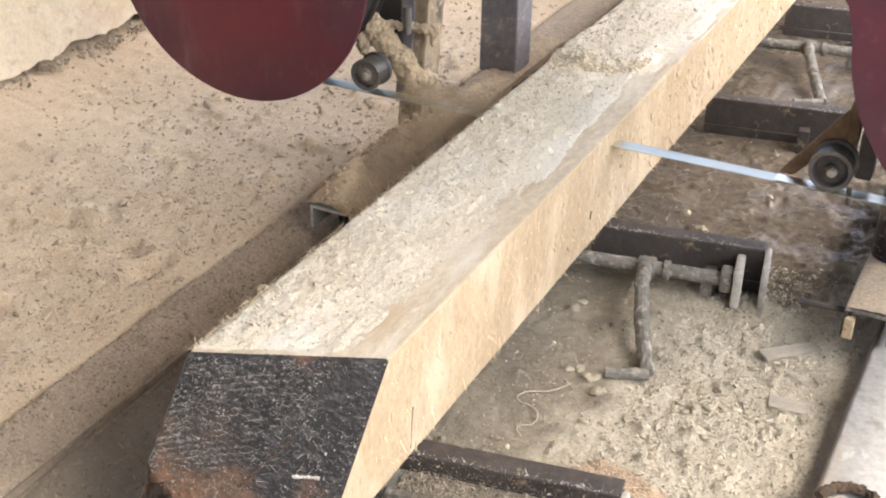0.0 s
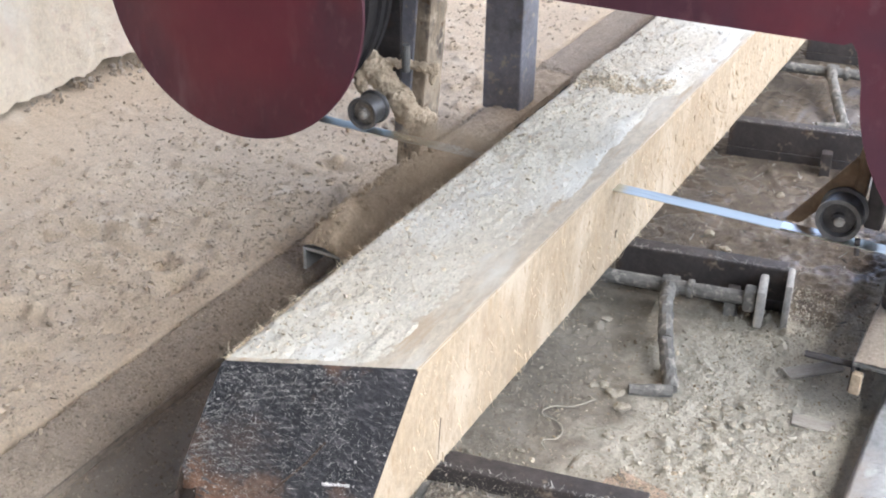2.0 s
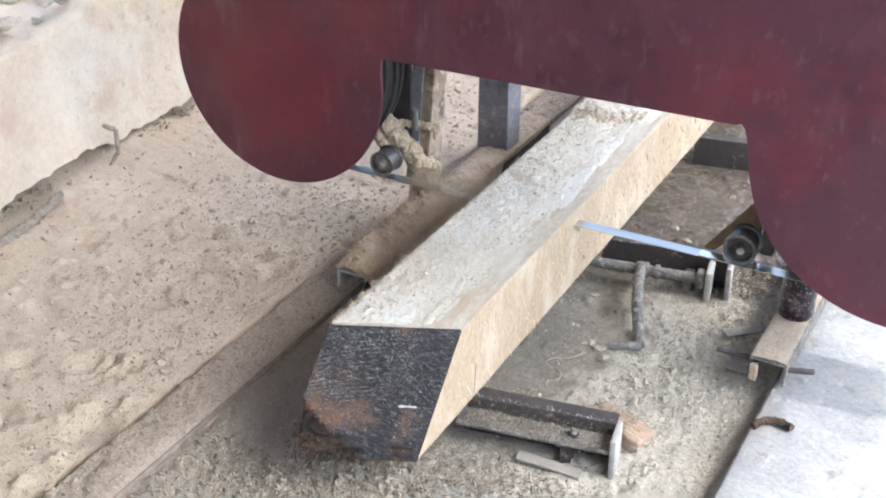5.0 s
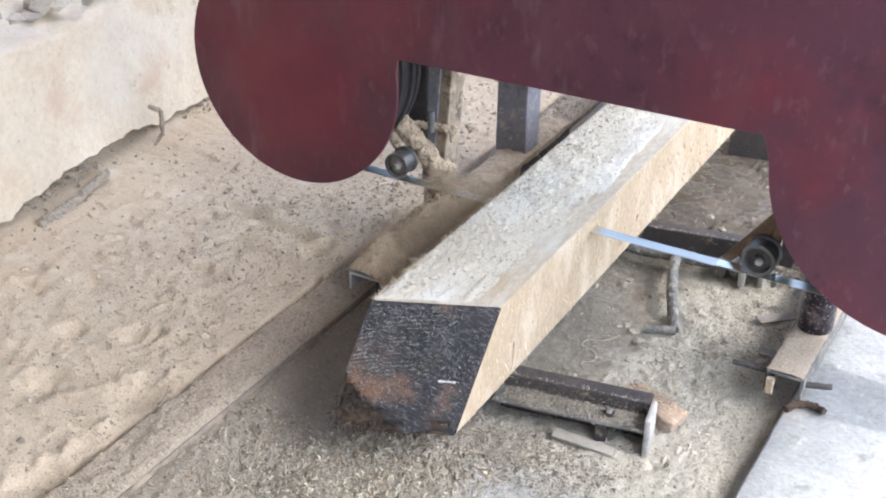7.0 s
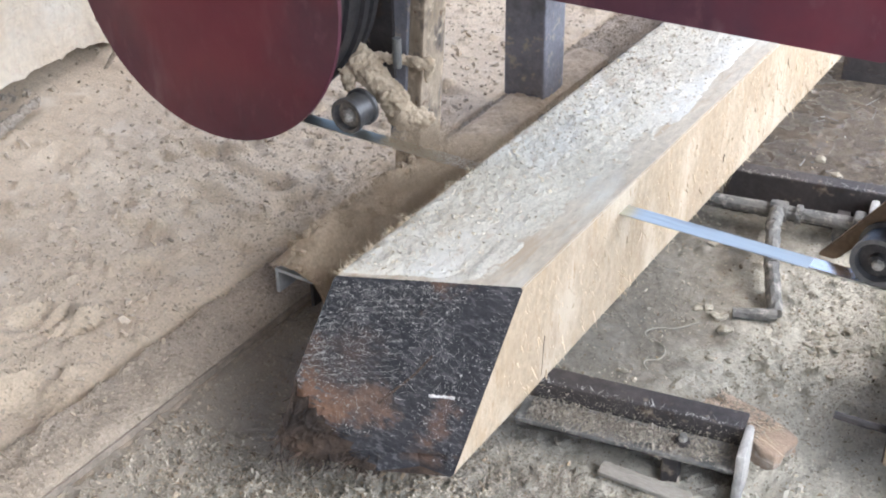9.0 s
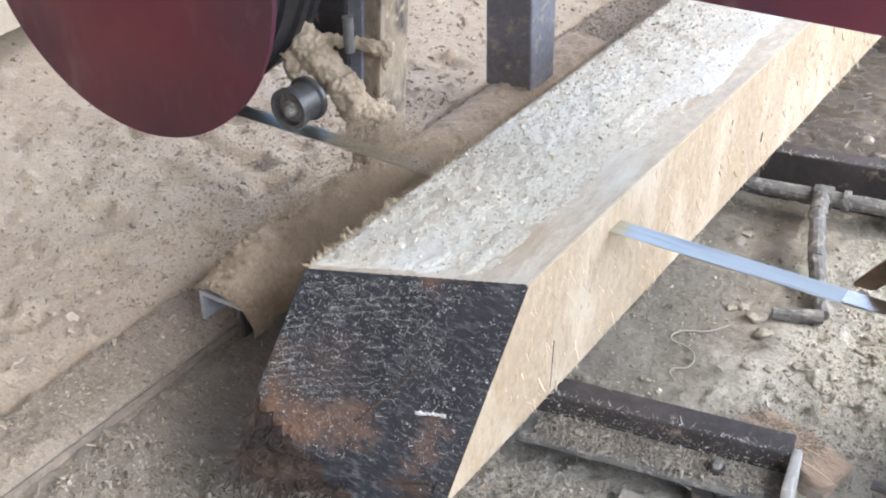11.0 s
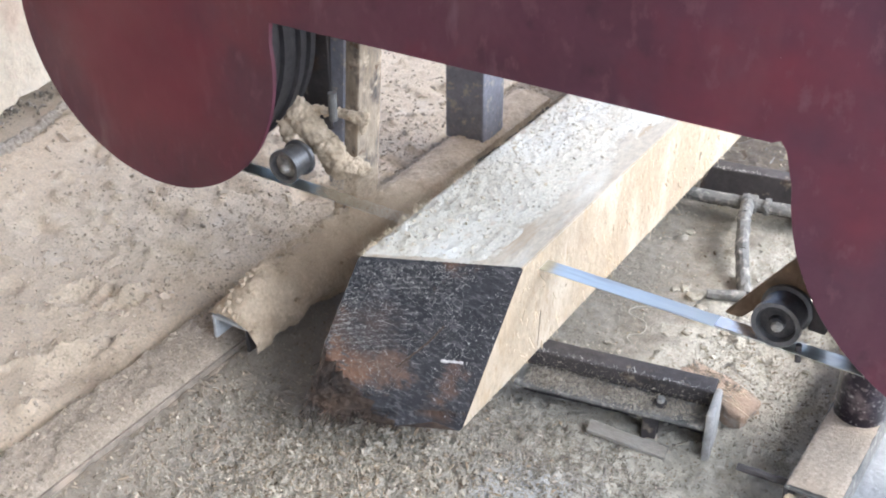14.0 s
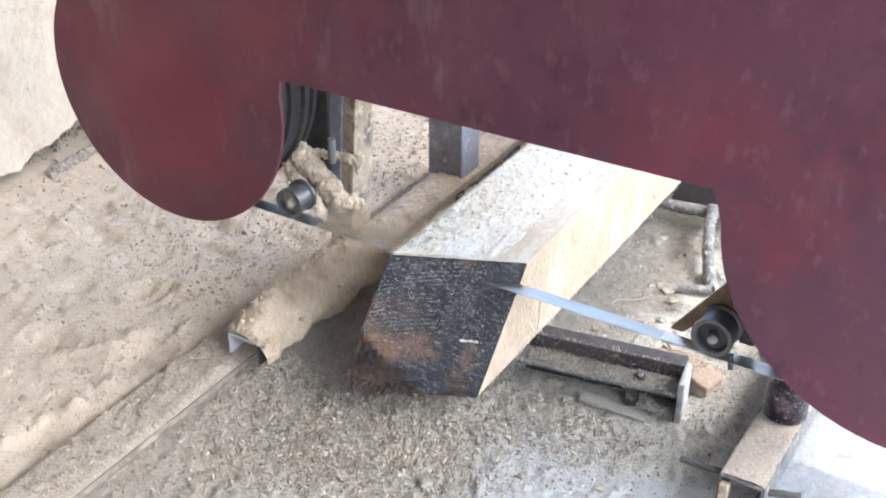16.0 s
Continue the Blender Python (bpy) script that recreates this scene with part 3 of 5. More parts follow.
def low_wall():
    ys = np.arange(-2.2, 6.5, 0.022)
    prof = np.linspace(0, 1, 40)
    Y, S = np.meshgrid(ys, prof)
    top = 0.55 + 0.07 * fbm(Y, Y * 0, 3.0, 4)
    lower = 0.045 + 0.05 * fbm(Y, Y * 0 + 7, 5, 4) + 0.03 * fbm(Y, Y * 0 + 7, 25, 3)
    lower = lower + 0.040 * np.clip((Y - 0.06) / 0.1, 0, 1) * np.clip((0.86 - Y) / 0.2, 0, 1)
    Z = lower + (top - lower) * np.clip(S / 0.72, 0, 1)
    X = WALL_X - 0.06 * np.clip(S / 0.72, 0, 1) - 0.5 * np.clip((S - 0.72) / 0.28, 0, 1)
    Z = Z + 0.08 * np.clip((S - 0.72) / 0.28, 0, 1) * (0.6 + fbm(Y, S, 5, 3))
    X = X + 0.035 * fbm(Y, Z, 4, 5, 1) + 0.020 * fbm(Y, Z, 30, 4, 2) + 0.03 * np.clip(1 - Z / 0.2, 0, 1) * (0.4 + fbm(Y, Z, 16, 4, 3))
    Z = Z + 0.05 * np.clip((S - 0.6) / 0.2, 0, 1) * fbm(Y, S * 2, 14, 4, 3)
    X = X + 0.085 * np.clip((1.1 - Y) / 0.9, 0, 1)
    n, k = len(ys), len(prof)
    ids = np.arange(n * k).reshape(k, n)
    f = np.stack([ids[:-1, :-1], ids[:-1, 1:], ids[1:, 1:], ids[1:, :-1]], -1).reshape(-1, 4)
    w = empty("wall_low", "low pale plastered wall dusted with sawdust, crumbling foot", "wall", kind="structure")
    mesh_ob("plaster", np.stack([X, Y, Z], -1).reshape(-1, 3), f, PLASTER, w, smooth=True)
    part("core", box(-2.6, WALL_X - 0.07, -2.2, 6.5, -0.1, 0.48, 0.01), RUBBLE, w)
    bm = bmesh.new()
    rnd = random.Random(3)
    for k in range(150):
        y = rnd.uniform(-1.2, 3.5)
        r = bmesh.ops.create_icosphere(bm, subdivisions=1, radius=rnd.uniform(0.012, 0.045), matrix=Matrix.Translation(
            (WALL_X - 0.09 - rnd.uniform(0, 0.35), y, 0.57 + rnd.uniform(-0.02, 0.05))) @ Matrix.Diagonal((1.2, 1.3, 0.6, 1)))
        for v in r["verts"]:
            v.co += Vector([rnd.uniform(-0.012, 0.012) for _ in range(3)])
    part("rubble", bm, RUBBLE, w, "loose pale rubble on the wall top")
    for y0, y1, z1 in ((0.02, 0.50, 0.055), (0.95, 1.12, 0.05), (1.20, 1.95, 0.06)):
        flakes("ledge", int((y1 - y0) * 420), lambda r: (WALL_X + 0.035 + r.normal(0, 0.022), r.uniform(y0, y1), max(0.012, z1 * r.uniform(0.1, 0.8))), 0.0045, LEDGE, w, flat=0.6, seed=int(y1 * 100), tilt=1.2)
    lump("broken_lip", [((WALL_X + 0.170, 0.10, 0.006), (WALL_X + 0.165, 0.26, 0.016), 0.020, 0.016), ((WALL_X + 0.165, 0.26, 0.016), (WALL_X + 0.13, 0.46, 0.040), 0.016, 0.010)],
         LEDGE, w, seed=8, label="crumbling broken lip at the wall foot")
    for a, b, ra, rb in (((0.05, 0.78, 0.155), (0.09, 0.80, 0.14), 0.008, 0.009), ((0.09, 0.80, 0.14), (0.115, 0.775, 0.065), 0.009, 0.008), ((0.115, 0.775, 0.065), (0.09, 0.74, 0.010), 0.008, 0.005)):
        part("root", rod((WALL_X + a[0], a[1], a[2]), (WALL_X + b[0], b[1], b[2]), ra, seg=8, cuts=5, wob=0.25, r2=rb), LEDGE, w)
    return w


low_wall()

# far bank behind the wall and the shed over the track
rise = grid_sheet("far_bank", np.arange(-14, -2.5, 0.25), np.arange(-8, 16, 0.25),
                  lambda x, y: 0.62 + 0.10 * fbm(x, y, 0.9, 4) + 0.05 * fbm(x, y, 5, 3, 1) - 0.12 * (x + 2.6) * 0.3, PLASTER)
tagged(rise, "pale spoil bank behind the low wall", "bank", kind="structure")
part_roof = part("roof", box(-1.35, 2.62, -5.0, 4.6, 3.4, 3.46, 0.0), ROOF, None)
tagged(part_roof, "sheet metal shed roof over the saw track", "roof", kind="structure")
# unseen overhead sheet, added only to keep skylight off the near sawdust
near_shade = part("shade_sheet_near", box(-2.80, -1.36, -5.0, 0.10, 3.4, 3.46, 0.0), ROOF, None)
tagged(near_shade, "unseen sheet added overhead to shade the near sawdust", "roof", kind="structure")
# added blocker out of view: dims light reaching the cover and near ground
back_shade = part("shade_sheet_back", box(-2.65, 2.2, -3.25, -3.1, -0.16, 2.3, 0.0), ROOF, None)
tagged(back_shade, "unseen sheet added behind to cut the light from there", "wall", kind="structure")

# upright occluder added out of view, blocks the left sky from the near bank
side_shade = part("shade_sheet_side", box(-2.80, -2.65, -3.25, 0.25, -0.16, 3.4, 0.0), ROOF, None)
tagged(side_shade, "unseen sheet added on the left to shade the near sawdust", "wall", kind="structure")

# ---- squared timber ----
TOP, BOT, WID, LEN = 0.308, 0.055, 0.30, 4.6


def end_y(x, z):
    return 0.461 * x + 0.917 * (z - TOP)


def timber():
    t = empty("squared_timber", "freshly squared pine timber with a black slanted end", "timber")
    # ring from the tip round: right side up, top leftwards, left side down, waned underside back
    right = [(0.0, z) for z in np.linspace(BOT + 0.004, TOP - 0.004, 16)]
    top = [(x, TOP) for x in np.linspace(-0.004, -WID + 0.004, 20)]
    left = [(-WID, z) for z in np.linspace(TOP - 0.004, 0.165, 9)]
    under = [(-0.300, 0.135), (-0.299, 0.105), (-0.294, 0.080), (-0.28, 0.064), (-0.24, 0.058), (-0.18, BOT), (-0.12, BOT), (-0.06, BOT), (-0.004, BOT)]
    ring = right + top + left + under
    n = len(ring)
    R = np.array(ring)
    ss = np.unique(np.r_[np.linspace(0, 0.28, 90), np.linspace(0.28, 1, 110)])
    V, F, M = [], [], []
    for k, s in enumerate(ss):
        gone = np.clip((0.16 - 0.62 * (R[:, 0] + 0.30) - R[:, 1]) / 0.02, 0, 1) * np.clip((-0.13 - R[:, 0]) / 0.02, 0, 1)
        y = (end_y(R[:, 0], R[:, 1]) + 0.016 * gone) * (1 - s) + LEN * s
        wob = 0.0035 * fbm(y, R[:, 0] * 4 + R[:, 1] * 4, 5, 3) * min(1, k / 2)
        side = np.r_[np.ones(16), np.zeros(20), -np.ones(9), np.zeros(9)]
        up = np.r_[np.zeros(16), np.ones(20), np.zeros(9), -np.zeros(9)]
        bark = np.r_[np.zeros(45), np.ones(9)] * 0.012 * fbm(y, R[:, 0] * 9, 20, 3, 1)
        V += list(zip(R[:, 0] + wob * side, y, R[:, 1] + wob * up + bark))
    for k in range(len(ss) - 1):
        for i in range(n):
            F.append((k * n + i, k * n + (i + 1) % n, (k + 1) * n + (i + 1) % n, (k + 1) * n + i))
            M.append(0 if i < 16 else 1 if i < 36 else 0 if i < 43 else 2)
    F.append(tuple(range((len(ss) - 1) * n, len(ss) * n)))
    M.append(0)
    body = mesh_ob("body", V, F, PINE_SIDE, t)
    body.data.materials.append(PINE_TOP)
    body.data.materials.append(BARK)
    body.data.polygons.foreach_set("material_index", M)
    # slanted painted end: shrinking rings, uneven, broken away below the wane line
    c = np.array([-0.14, 0.19])
    V, F = [], []
    levels = np.linspace(1, 0.02, 48)
    for j, q in enumerate(levels):
        P = c + (R - c) * q
        line = 0.16 - 0.62 * (P[:, 0] + 0.30)
        lost = np.clip((line - P[:, 1]) / 0.02, 0, 1) * np.clip((-0.13 - P[:, 0]) / 0.02, 0, 1)
        y = end_y(P[:, 0], P[:, 1]) + 0.008 * fbm(P[:, 0], P[:, 1], 18, 4) * min(1, j / 2) + lost * (0.016 + 0.03 * fbm(P[:, 0], P[:, 1], 40, 3, 1))
        foot = np.clip((0.083 - P[:, 1]) / 0.006, 0, 1) * np.clip((P[:, 0] + 0.115) / 0.01, 0, 1) * np.clip((-0.02 - P[:, 0]) / 0.01, 0, 1)
        V += list(zip(P[:, 0], y - 0.0015 + 0.02 * foot, P[:, 1]))
    for j in range(len(levels) - 1):
        F += [(j * n + i, (j + 1) * n + i, (j + 1) * n + (i + 1) % n, j * n + (i + 1) % n) for i in range(n)]
    F.append(tuple(range((len(levels) - 1) * n, len(levels) * n)))
    cap = mesh_ob("end_face", V, F, END_BLACK, t, "black-stained end grain with pale torn fibres")
    cap.data.materials.append(BARK)
    for f in cap.data.polygons:
        if f.center.z < 0.157 - 0.62 * (f.center.x + 0.30) and f.center.x < -0.13:
            f.material_index = 1
    # crack across the end
    pts = [(-0.155, 0.142), (-0.135, 0.165), (-0.118, 0.182), (-0.10, 0.21)]
    bm = bmesh.new()
    for (x0, z0), (x1, z1) in zip(pts, pts[1:]):
        rod((x0, end_y(x0, z0) - 0.001, z0), (x1, end_y(x1, z1) - 0.001, z1), 0.0022, bm, 6)
    part("crack", bm, BARK, t, "dark drying crack")

    def on_end(r):
        while True:
            x, z = r.uniform(-0.298, -0.002), r.uniform(BOT + 0.01, TOP - 0.004)
            if z < 0.16 - 0.62 * (x + 0.30) and x < -0.13:
                continue
            if fbm(np.array([x]), np.array([z]), 14, 2, 2)[0] + 0.25 * (-x / 0.3) + 0.25 * (z - 0.2) / 0.1 * 0.5 + r.uniform(-0.25, 0.25) < 0.10:
                continue
            y = end_y(x, z) - 0.004
            return (x, y, z), (r.normal(0, 1), -0.5, r.normal(0, 1) - 0.4)

    def on_kerf(r):
        while True:
            x, k = -0.298 + 0.20 * r.beta(1.0, 1.5), r.integers(0, 19)
            z = 0.150 + 0.0082 * k + 0.22 * (x + 0.30) - 0.55 * (x + 0.30) ** 2 + r.normal(0, 0.0007)
            if 0.165 < z < TOP - 0.006 and fbm(np.array([x * 2]), np.array([z * 3]), 22, 2, 1)[0] > -0.06:
                return (x, end_y(x, z) - 0.0035, z), (1.0, r.normal(0, 0.25), 0.12 + r.normal(0, 0.25))

    slivers("kerf_fuzz", 1500, on_kerf, 0.0042, 0.00045, FIBRE, t, seed=16)
    slivers("end_fuzz", 1500, on_end, 0.0036, 0.0005, FIBRE, t, seed=5)
    flakes("end_dust", 3600, lambda r: on_end(r)[0], 0.0005, FIBRE, t, seed=15, tilt=2.0, flat=0.5)

    def on_wane(r):
        x = r.uniform(-0.30, -0.12)
        z = r.uniform(0.05, 0.165 - 0.62 * (x + 0.30) + 0.01)
        return (x, end_y(x, z) + 0.012, z), (r.normal(0, 0.6), -0.8, r.normal(0, 0.6) - 0.8)

    slivers("torn_fuzz", 380, on_wane, 0.012, 0.0026, BARK, t, seed=6)

    def on_edge(r):
        y = -0.13 + 1.6 * r.beta(1.0, 2.6)
        return (-0.297, y, TOP - 0.002), (-0.8 + r.normal(0, 0.5), -0.4 + r.normal(0, 0.7), 0.5 + r.normal(0, 0.4))

    slivers("edge_fuzz", 760, on_edge, 0.0068, 0.0007, FIBRE_WARM, t, seed=8)

    def near_edge(r):
        y = -0.13 + 0.28 * r.random() ** 1.5
        return (-0.297, y, TOP - 0.001), (-0.6 + r.normal(0, 0.6), -0.2 + r.normal(0, 0.8), 0.6 + r.normal(0, 0.4))

    slivers("corner_fuzz", 110, near_edge, 0.010, 0.0008, FIBRE_WARM, t, seed=14)
    part("hanging_splinter", rod((0.002, 0.09, 0.075), (0.003, 0.088, 0.004), 0.0016, seg=6, cuts=4, wob=0.3), FIBRE_WARM, t)
    part("side_crack", rod((0.0002, 0.081, 0.158), (0.0002, 0.073, 0.070), 0.0006, seg=6, cuts=6, wob=0.5), BARK, t, "dark drying crack")
    part("side_notch", rod((0.0002, 0.940, 0.146), (0.0002, 0.936, 0.126), 0.0013, seg=6, cuts=4, wob=0.5), BARK, t)
    part("chalk_mark", rod((-0.082, end_y(-0.082, 0.159) - 0.003, 0.159), (-0.041, end_y(-0.041, 0.158) - 0.003, 0.158), 0.0020, seg=6, cuts=14, wob=0.9), CHALK, t, "smear of white paint")

    def low_edge(r):
        y = -0.1 + 2.4 * r.random()
        return (-0.001, y, BOT + 0.004), (0.2 + r.normal(0, 0.3), r.normal(0, 0.7), -0.7)

    slivers("lower_fuzz", 160, low_edge, 0.007, 0.0009, FIBRE_WARM, t, seed=9)

    def side_tuft(r):
        y, z = r.uniform(-0.1, 2.6), r.uniform(BOT + 0.02, TOP - 0.02)
        if y < end_y(0, z) + 0.03:
            y = end_y(0, z) + 0.05
        return (-0.0005, y, z), (0.35, r.normal(0, 0.4), -1.0)

    def side_tear(r):
        y, z = 0.55 + 2.2 * r.beta(1.8, 1.4), BOT + 0.02 + (TOP - BOT - 0.04) * r.beta(1.2, 1.6)
        return (-0.0009, y, z), (0.03, r.normal(0, 0.25), -1.0)

    slivers("torn_side_grain", 420, side_tear, 0.010, 0.0020, TEAR, t, seed=38)
    slivers("side_fuzz", 750, side_tuft, 0.009, 0.0011, FIBRE_WARM, t, seed=10)
    return t


timber()


# loose sawdust lying on the timber
def dust_height(x, y):
    left = np.clip((-0.10 - 0.05 * fbm(y, y * 0, 2.5, 3) * 2 - x) / 0.10, 0, 1)
    ridge = np.exp(-((y - 1.42 - 0.18 * (x + 0.15)) / 0.06) ** 2)
    z = 0.010 * left * (0.5 + fbm(x, y, 9, 4)) + 0.022 * np.clip(fbm(x, y, 16, 4, 1) - 0.02, 0, 1) * left
    front = y - 1.40 - 0.22 * (x + 0.15) - 0.9 * np.clip(x + 0.12, 0, 1) - 0.05 * fbm(x, x * 0 + 2, 14, 3)
    z = z + 0.024 * np.clip((-0.045 - x) / 0.05, 0, 1) * np.clip(front / 0.018, 0, 1) * np.exp(-np.clip(front, 0, 9) / 0.22) * (0.8 + 0.8 * fbm(x, y, 20, 3, 2))
    z = z + 0.010 * np.clip((-0.02 - x) / 0.05, 0, 1) * ridge * np.clip(0.6 + fbm(x, y, 20, 3, 2), 0, 1)
    z = z + 0.006 * np.clip(fbm(x * 1.0, y * 0.10 + x * 0.3, 38, 3, 2) - 0.02, 0, 1) * (1 - left)
    z = z + 0.012 * np.clip(fbm(x, y * 0.35, 11, 4, 3) - 0.05, 0, 1) + 0.004 * fbm(x, y, 90, 2, 2) * left
    z = z + 0.0030 + 0.0045 * np.clip(fbm(x * 1.5 + y * 0.4, y * 0.8 - x * 0.5, 46, 4, 1, 0.65), -0.15, 1)
    rim = -0.050 + 0.075 * fbm(y, y * 0 + 5, 2.6, 4, 1) + 0.05 * np.clip((y - 1.38) / 0.05, 0, 1)
    inside = np.clip((x + 0.302) / 0.012, 0, 1) * np.clip((rim - x) / 0.016, 0, 1) * np.clip((y - 0.461 * x - 0.004) / 0.02, 0, 1)
    return TOP - 0.0025 + (0.85 * z + 0.004 * np.clip(fbm(x, y, 70, 2, 1), 0, 1)) * inside


def clip_faces(ob, keep):
    bm = bmesh.new()
    bm.from_mesh(ob.data)
    bmesh.ops.delete(bm, geom=[f for f in bm.faces if not keep(f.calc_center_median())], context="FACES")
    bm.to_mesh(ob.data)
    bm.free()


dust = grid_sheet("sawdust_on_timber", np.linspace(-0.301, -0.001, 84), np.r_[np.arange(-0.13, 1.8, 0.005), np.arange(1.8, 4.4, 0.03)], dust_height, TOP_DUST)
def on_top(r):
    x, y = -0.297 + 0.26 * r.beta(0.9, 1.8), r.uniform(-0.12, 3.0)
    if y < 0.461 * x + 0.01:
        return None
    return x, y, float(dust_height(np.array(x), np.array(y))) + 0.001


def on_step(r):
    x = r.uniform(-0.295, -0.06)
    y = 1.40 + 0.22 * (x + 0.15) + 0.9 * max(0.0, x + 0.12) + r.normal(-0.01, 0.022)
    return x, y, float(dust_height(np.array(x), np.array(y))) + 0.001


tagged(flakes("brown_crumbs", 900, on_step, 0.0022, TAN_CRUMB, seed=36, tilt=0.9), "brown sawdust crumbs along the step in the drift", "sawdust crumbs", kind="stuff")
tagged(flakes("tan_crumbs", 2400, on_top, 0.0016, TAN_CRUMB, seed=37, tilt=0.9), "tan sawdust crumbs on the timber", "sawdust crumbs", kind="stuff")
tagged(flakes("timber_crumbs", 9000, on_top, 0.0012, TOP_CRUMB, seed=29, tilt=0.9), "pale sawdust crumbs on the timber", "sawdust crumbs", kind="stuff")
clip_faces(dust, lambda c: c.y > 0.461 * c.x + 0.004)
tagged(dust, "loose pale sawdust drift lying on the timber", "sawdust", kind="stuff")


# ---- steel cross bars of the log bed ----
SKEW = 10.3


def cross_bar(x, y, length, end_plate=True, ledge=True):
    ob = empty("cross_bar", "dark steel angle cross bar carrying the timber, dusted with chips", "cross bar", "cross bars of the log bed")
    part("web", box(-0.02, length, 0.0, 0.010, -0.035 if ledge else -0.085, 0.0), STEEL, ob)
    if ledge:
        part("flange", box(-0.02, length, -0.072, 0.0, -0.047, -0.037, 0.003), STEEL_DUSTY, ob)
    part("rear_flange", box(-0.02, length, 0.010, 0.055, -0.012, -0.004, 0.003), STEEL, ob)
    part("lower_web", box(-0.02, length, 0.002, 0.008, -0.115, -0.037 if ledge else -0.087, 0.002), STEEL, ob)
    part("foot", box(length - 0.13, length - 0.10, -0.055, -0.020, -0.125, -0.047, 0.003), STEEL, ob)
    if end_plate:
        part("end_plate", box(length, length + 0.016, -0.080, 0.016, -0.118, 0.003, 0.006), PLATE_PALE, ob, "pale worn end plate")
    ob.matrix_basis = pose(x, y, BOT, 0, 0, SKEW)
    slivers("edge_dust", 120, lambda r: ((r.uniform(0, length), r.uniform(0, 0.01), 0.0), (r.normal(), r.normal(), 0.4)), 0.006, 0.001, FIBRE, ob, seed=int(y * 10) + 60)
    if not ledge:
        return ob
    part("bolt", turned([(0.007, 0), (0.009, 0.002), (0.009, 0.022), (0.006, 0.026)], (0, 0, 0), 6), STEEL_DUSTY, ob).matrix_basis = pose(length - 0.10, -0.036, -0.040, 90)
    part("nut", turned([(0.014, 0), (0.014, 0.012)], (0, 0, 0), 6), STEEL, ob).matrix_basis = pose(length - 0.10, -0.036, -0.038, 90)
    flakes("chip_litter", 1500, lambda r: (r.uniform(0, length), -r.uniform(0.004, 0.07), -0.037 + r.uniform(0, 0.003)), 0.0010, CHIP_GREY, ob, seed=31)
    flakes("chip_drift", 4200, lambda r: (0.36 * r.beta(1, 1.3), -0.036 + r.normal(0, 0.015), -0.036 + 0.006 * r.random() ** 2), 0.0013, CHIP_GREY, ob, seed=32, long=2.2, tilt=0.9)
    flakes("web_dust", 700, lambda r: (r.uniform(0, length), -0.001, -0.034 + 0.034 * r.random() ** 2), 0.0008, CHIP_GREY, ob, seed=33)
    return ob


for y in (0.075, 1.045, 1.955, 2.93):
    cross_bar(-0.008 if y < 1.5 else 0.0, y, 0.385, y < 1.5, y < 0.5)


def clamp(x, y, has_foot=True):
    ob = empty("log_clamp", "dust-caked pipe clamp with bent lever in front of a cross bar", "clamp", "log clamps")
    part("pipe", rod((-0.10, -0.07, 0.0), (0.345, -0.07, 0.0), 0.017, seg=14, cuts=14, wob=0.07), STEEL_DUSTY, ob)
    part("collar", rod((0.115, -0.07, 0.0), (0.155, -0.07, 0.0), 0.025, seg=14, cuts=3, wob=0.08), STEEL_DUSTY, ob)
    part("collar", rod((0.175, -0.07, 0.0), (0.19, -0.07, 0.0), 0.023, seg=14, cuts=2, wob=0.06), STEEL_DUSTY, ob)
    bm = bmesh.new()
    pts = [(0.134, -0.075, 0.005), (0.137, -0.16, 0.012), (0.160, -0.30, -0.010), (0.196, -0.43, -0.050)]
    for k, (a, b) in enumerate(zip(pts, pts[1:])):
        rod(a, b, 0.0168, bm, 12, cuts=9, wob=0.12, seed=k)
    part("lever", bm, STEEL_DUSTY, ob, "bent grey lever crusted with sawdust")
    if has_foot:
        part("lever_foot", rod((0.200, -0.435, -0.048), (0.110, -0.455, -0.050), 0.013, seg=10, cuts=6, wob=0.12), STEEL_DUSTY, ob)
    part("bracket", box(0.335, 0.356, -0.108, -0.01, -0.055, 0.042, 0.008), PLATE_PALE, ob, "pale worn bracket")
    part("bracket_plate", box(0.305, 0.334, -0.095, -0.050, -0.025, 0.030, 0.010), STEEL_DUSTY, ob)
    part("leg", box(0.262, 0.290, -0.066, -0.040, -0.062, -0.014, 0.004), STEEL_DUSTY, ob)
    ob.matrix_basis = pose(x, y, 0.0, 0, 0, SKEW)
    return ob


clamp(-0.02, 1.05)
# the lever of this far clamp stands in for a pale hose
clamp(-0.02, 2.72)


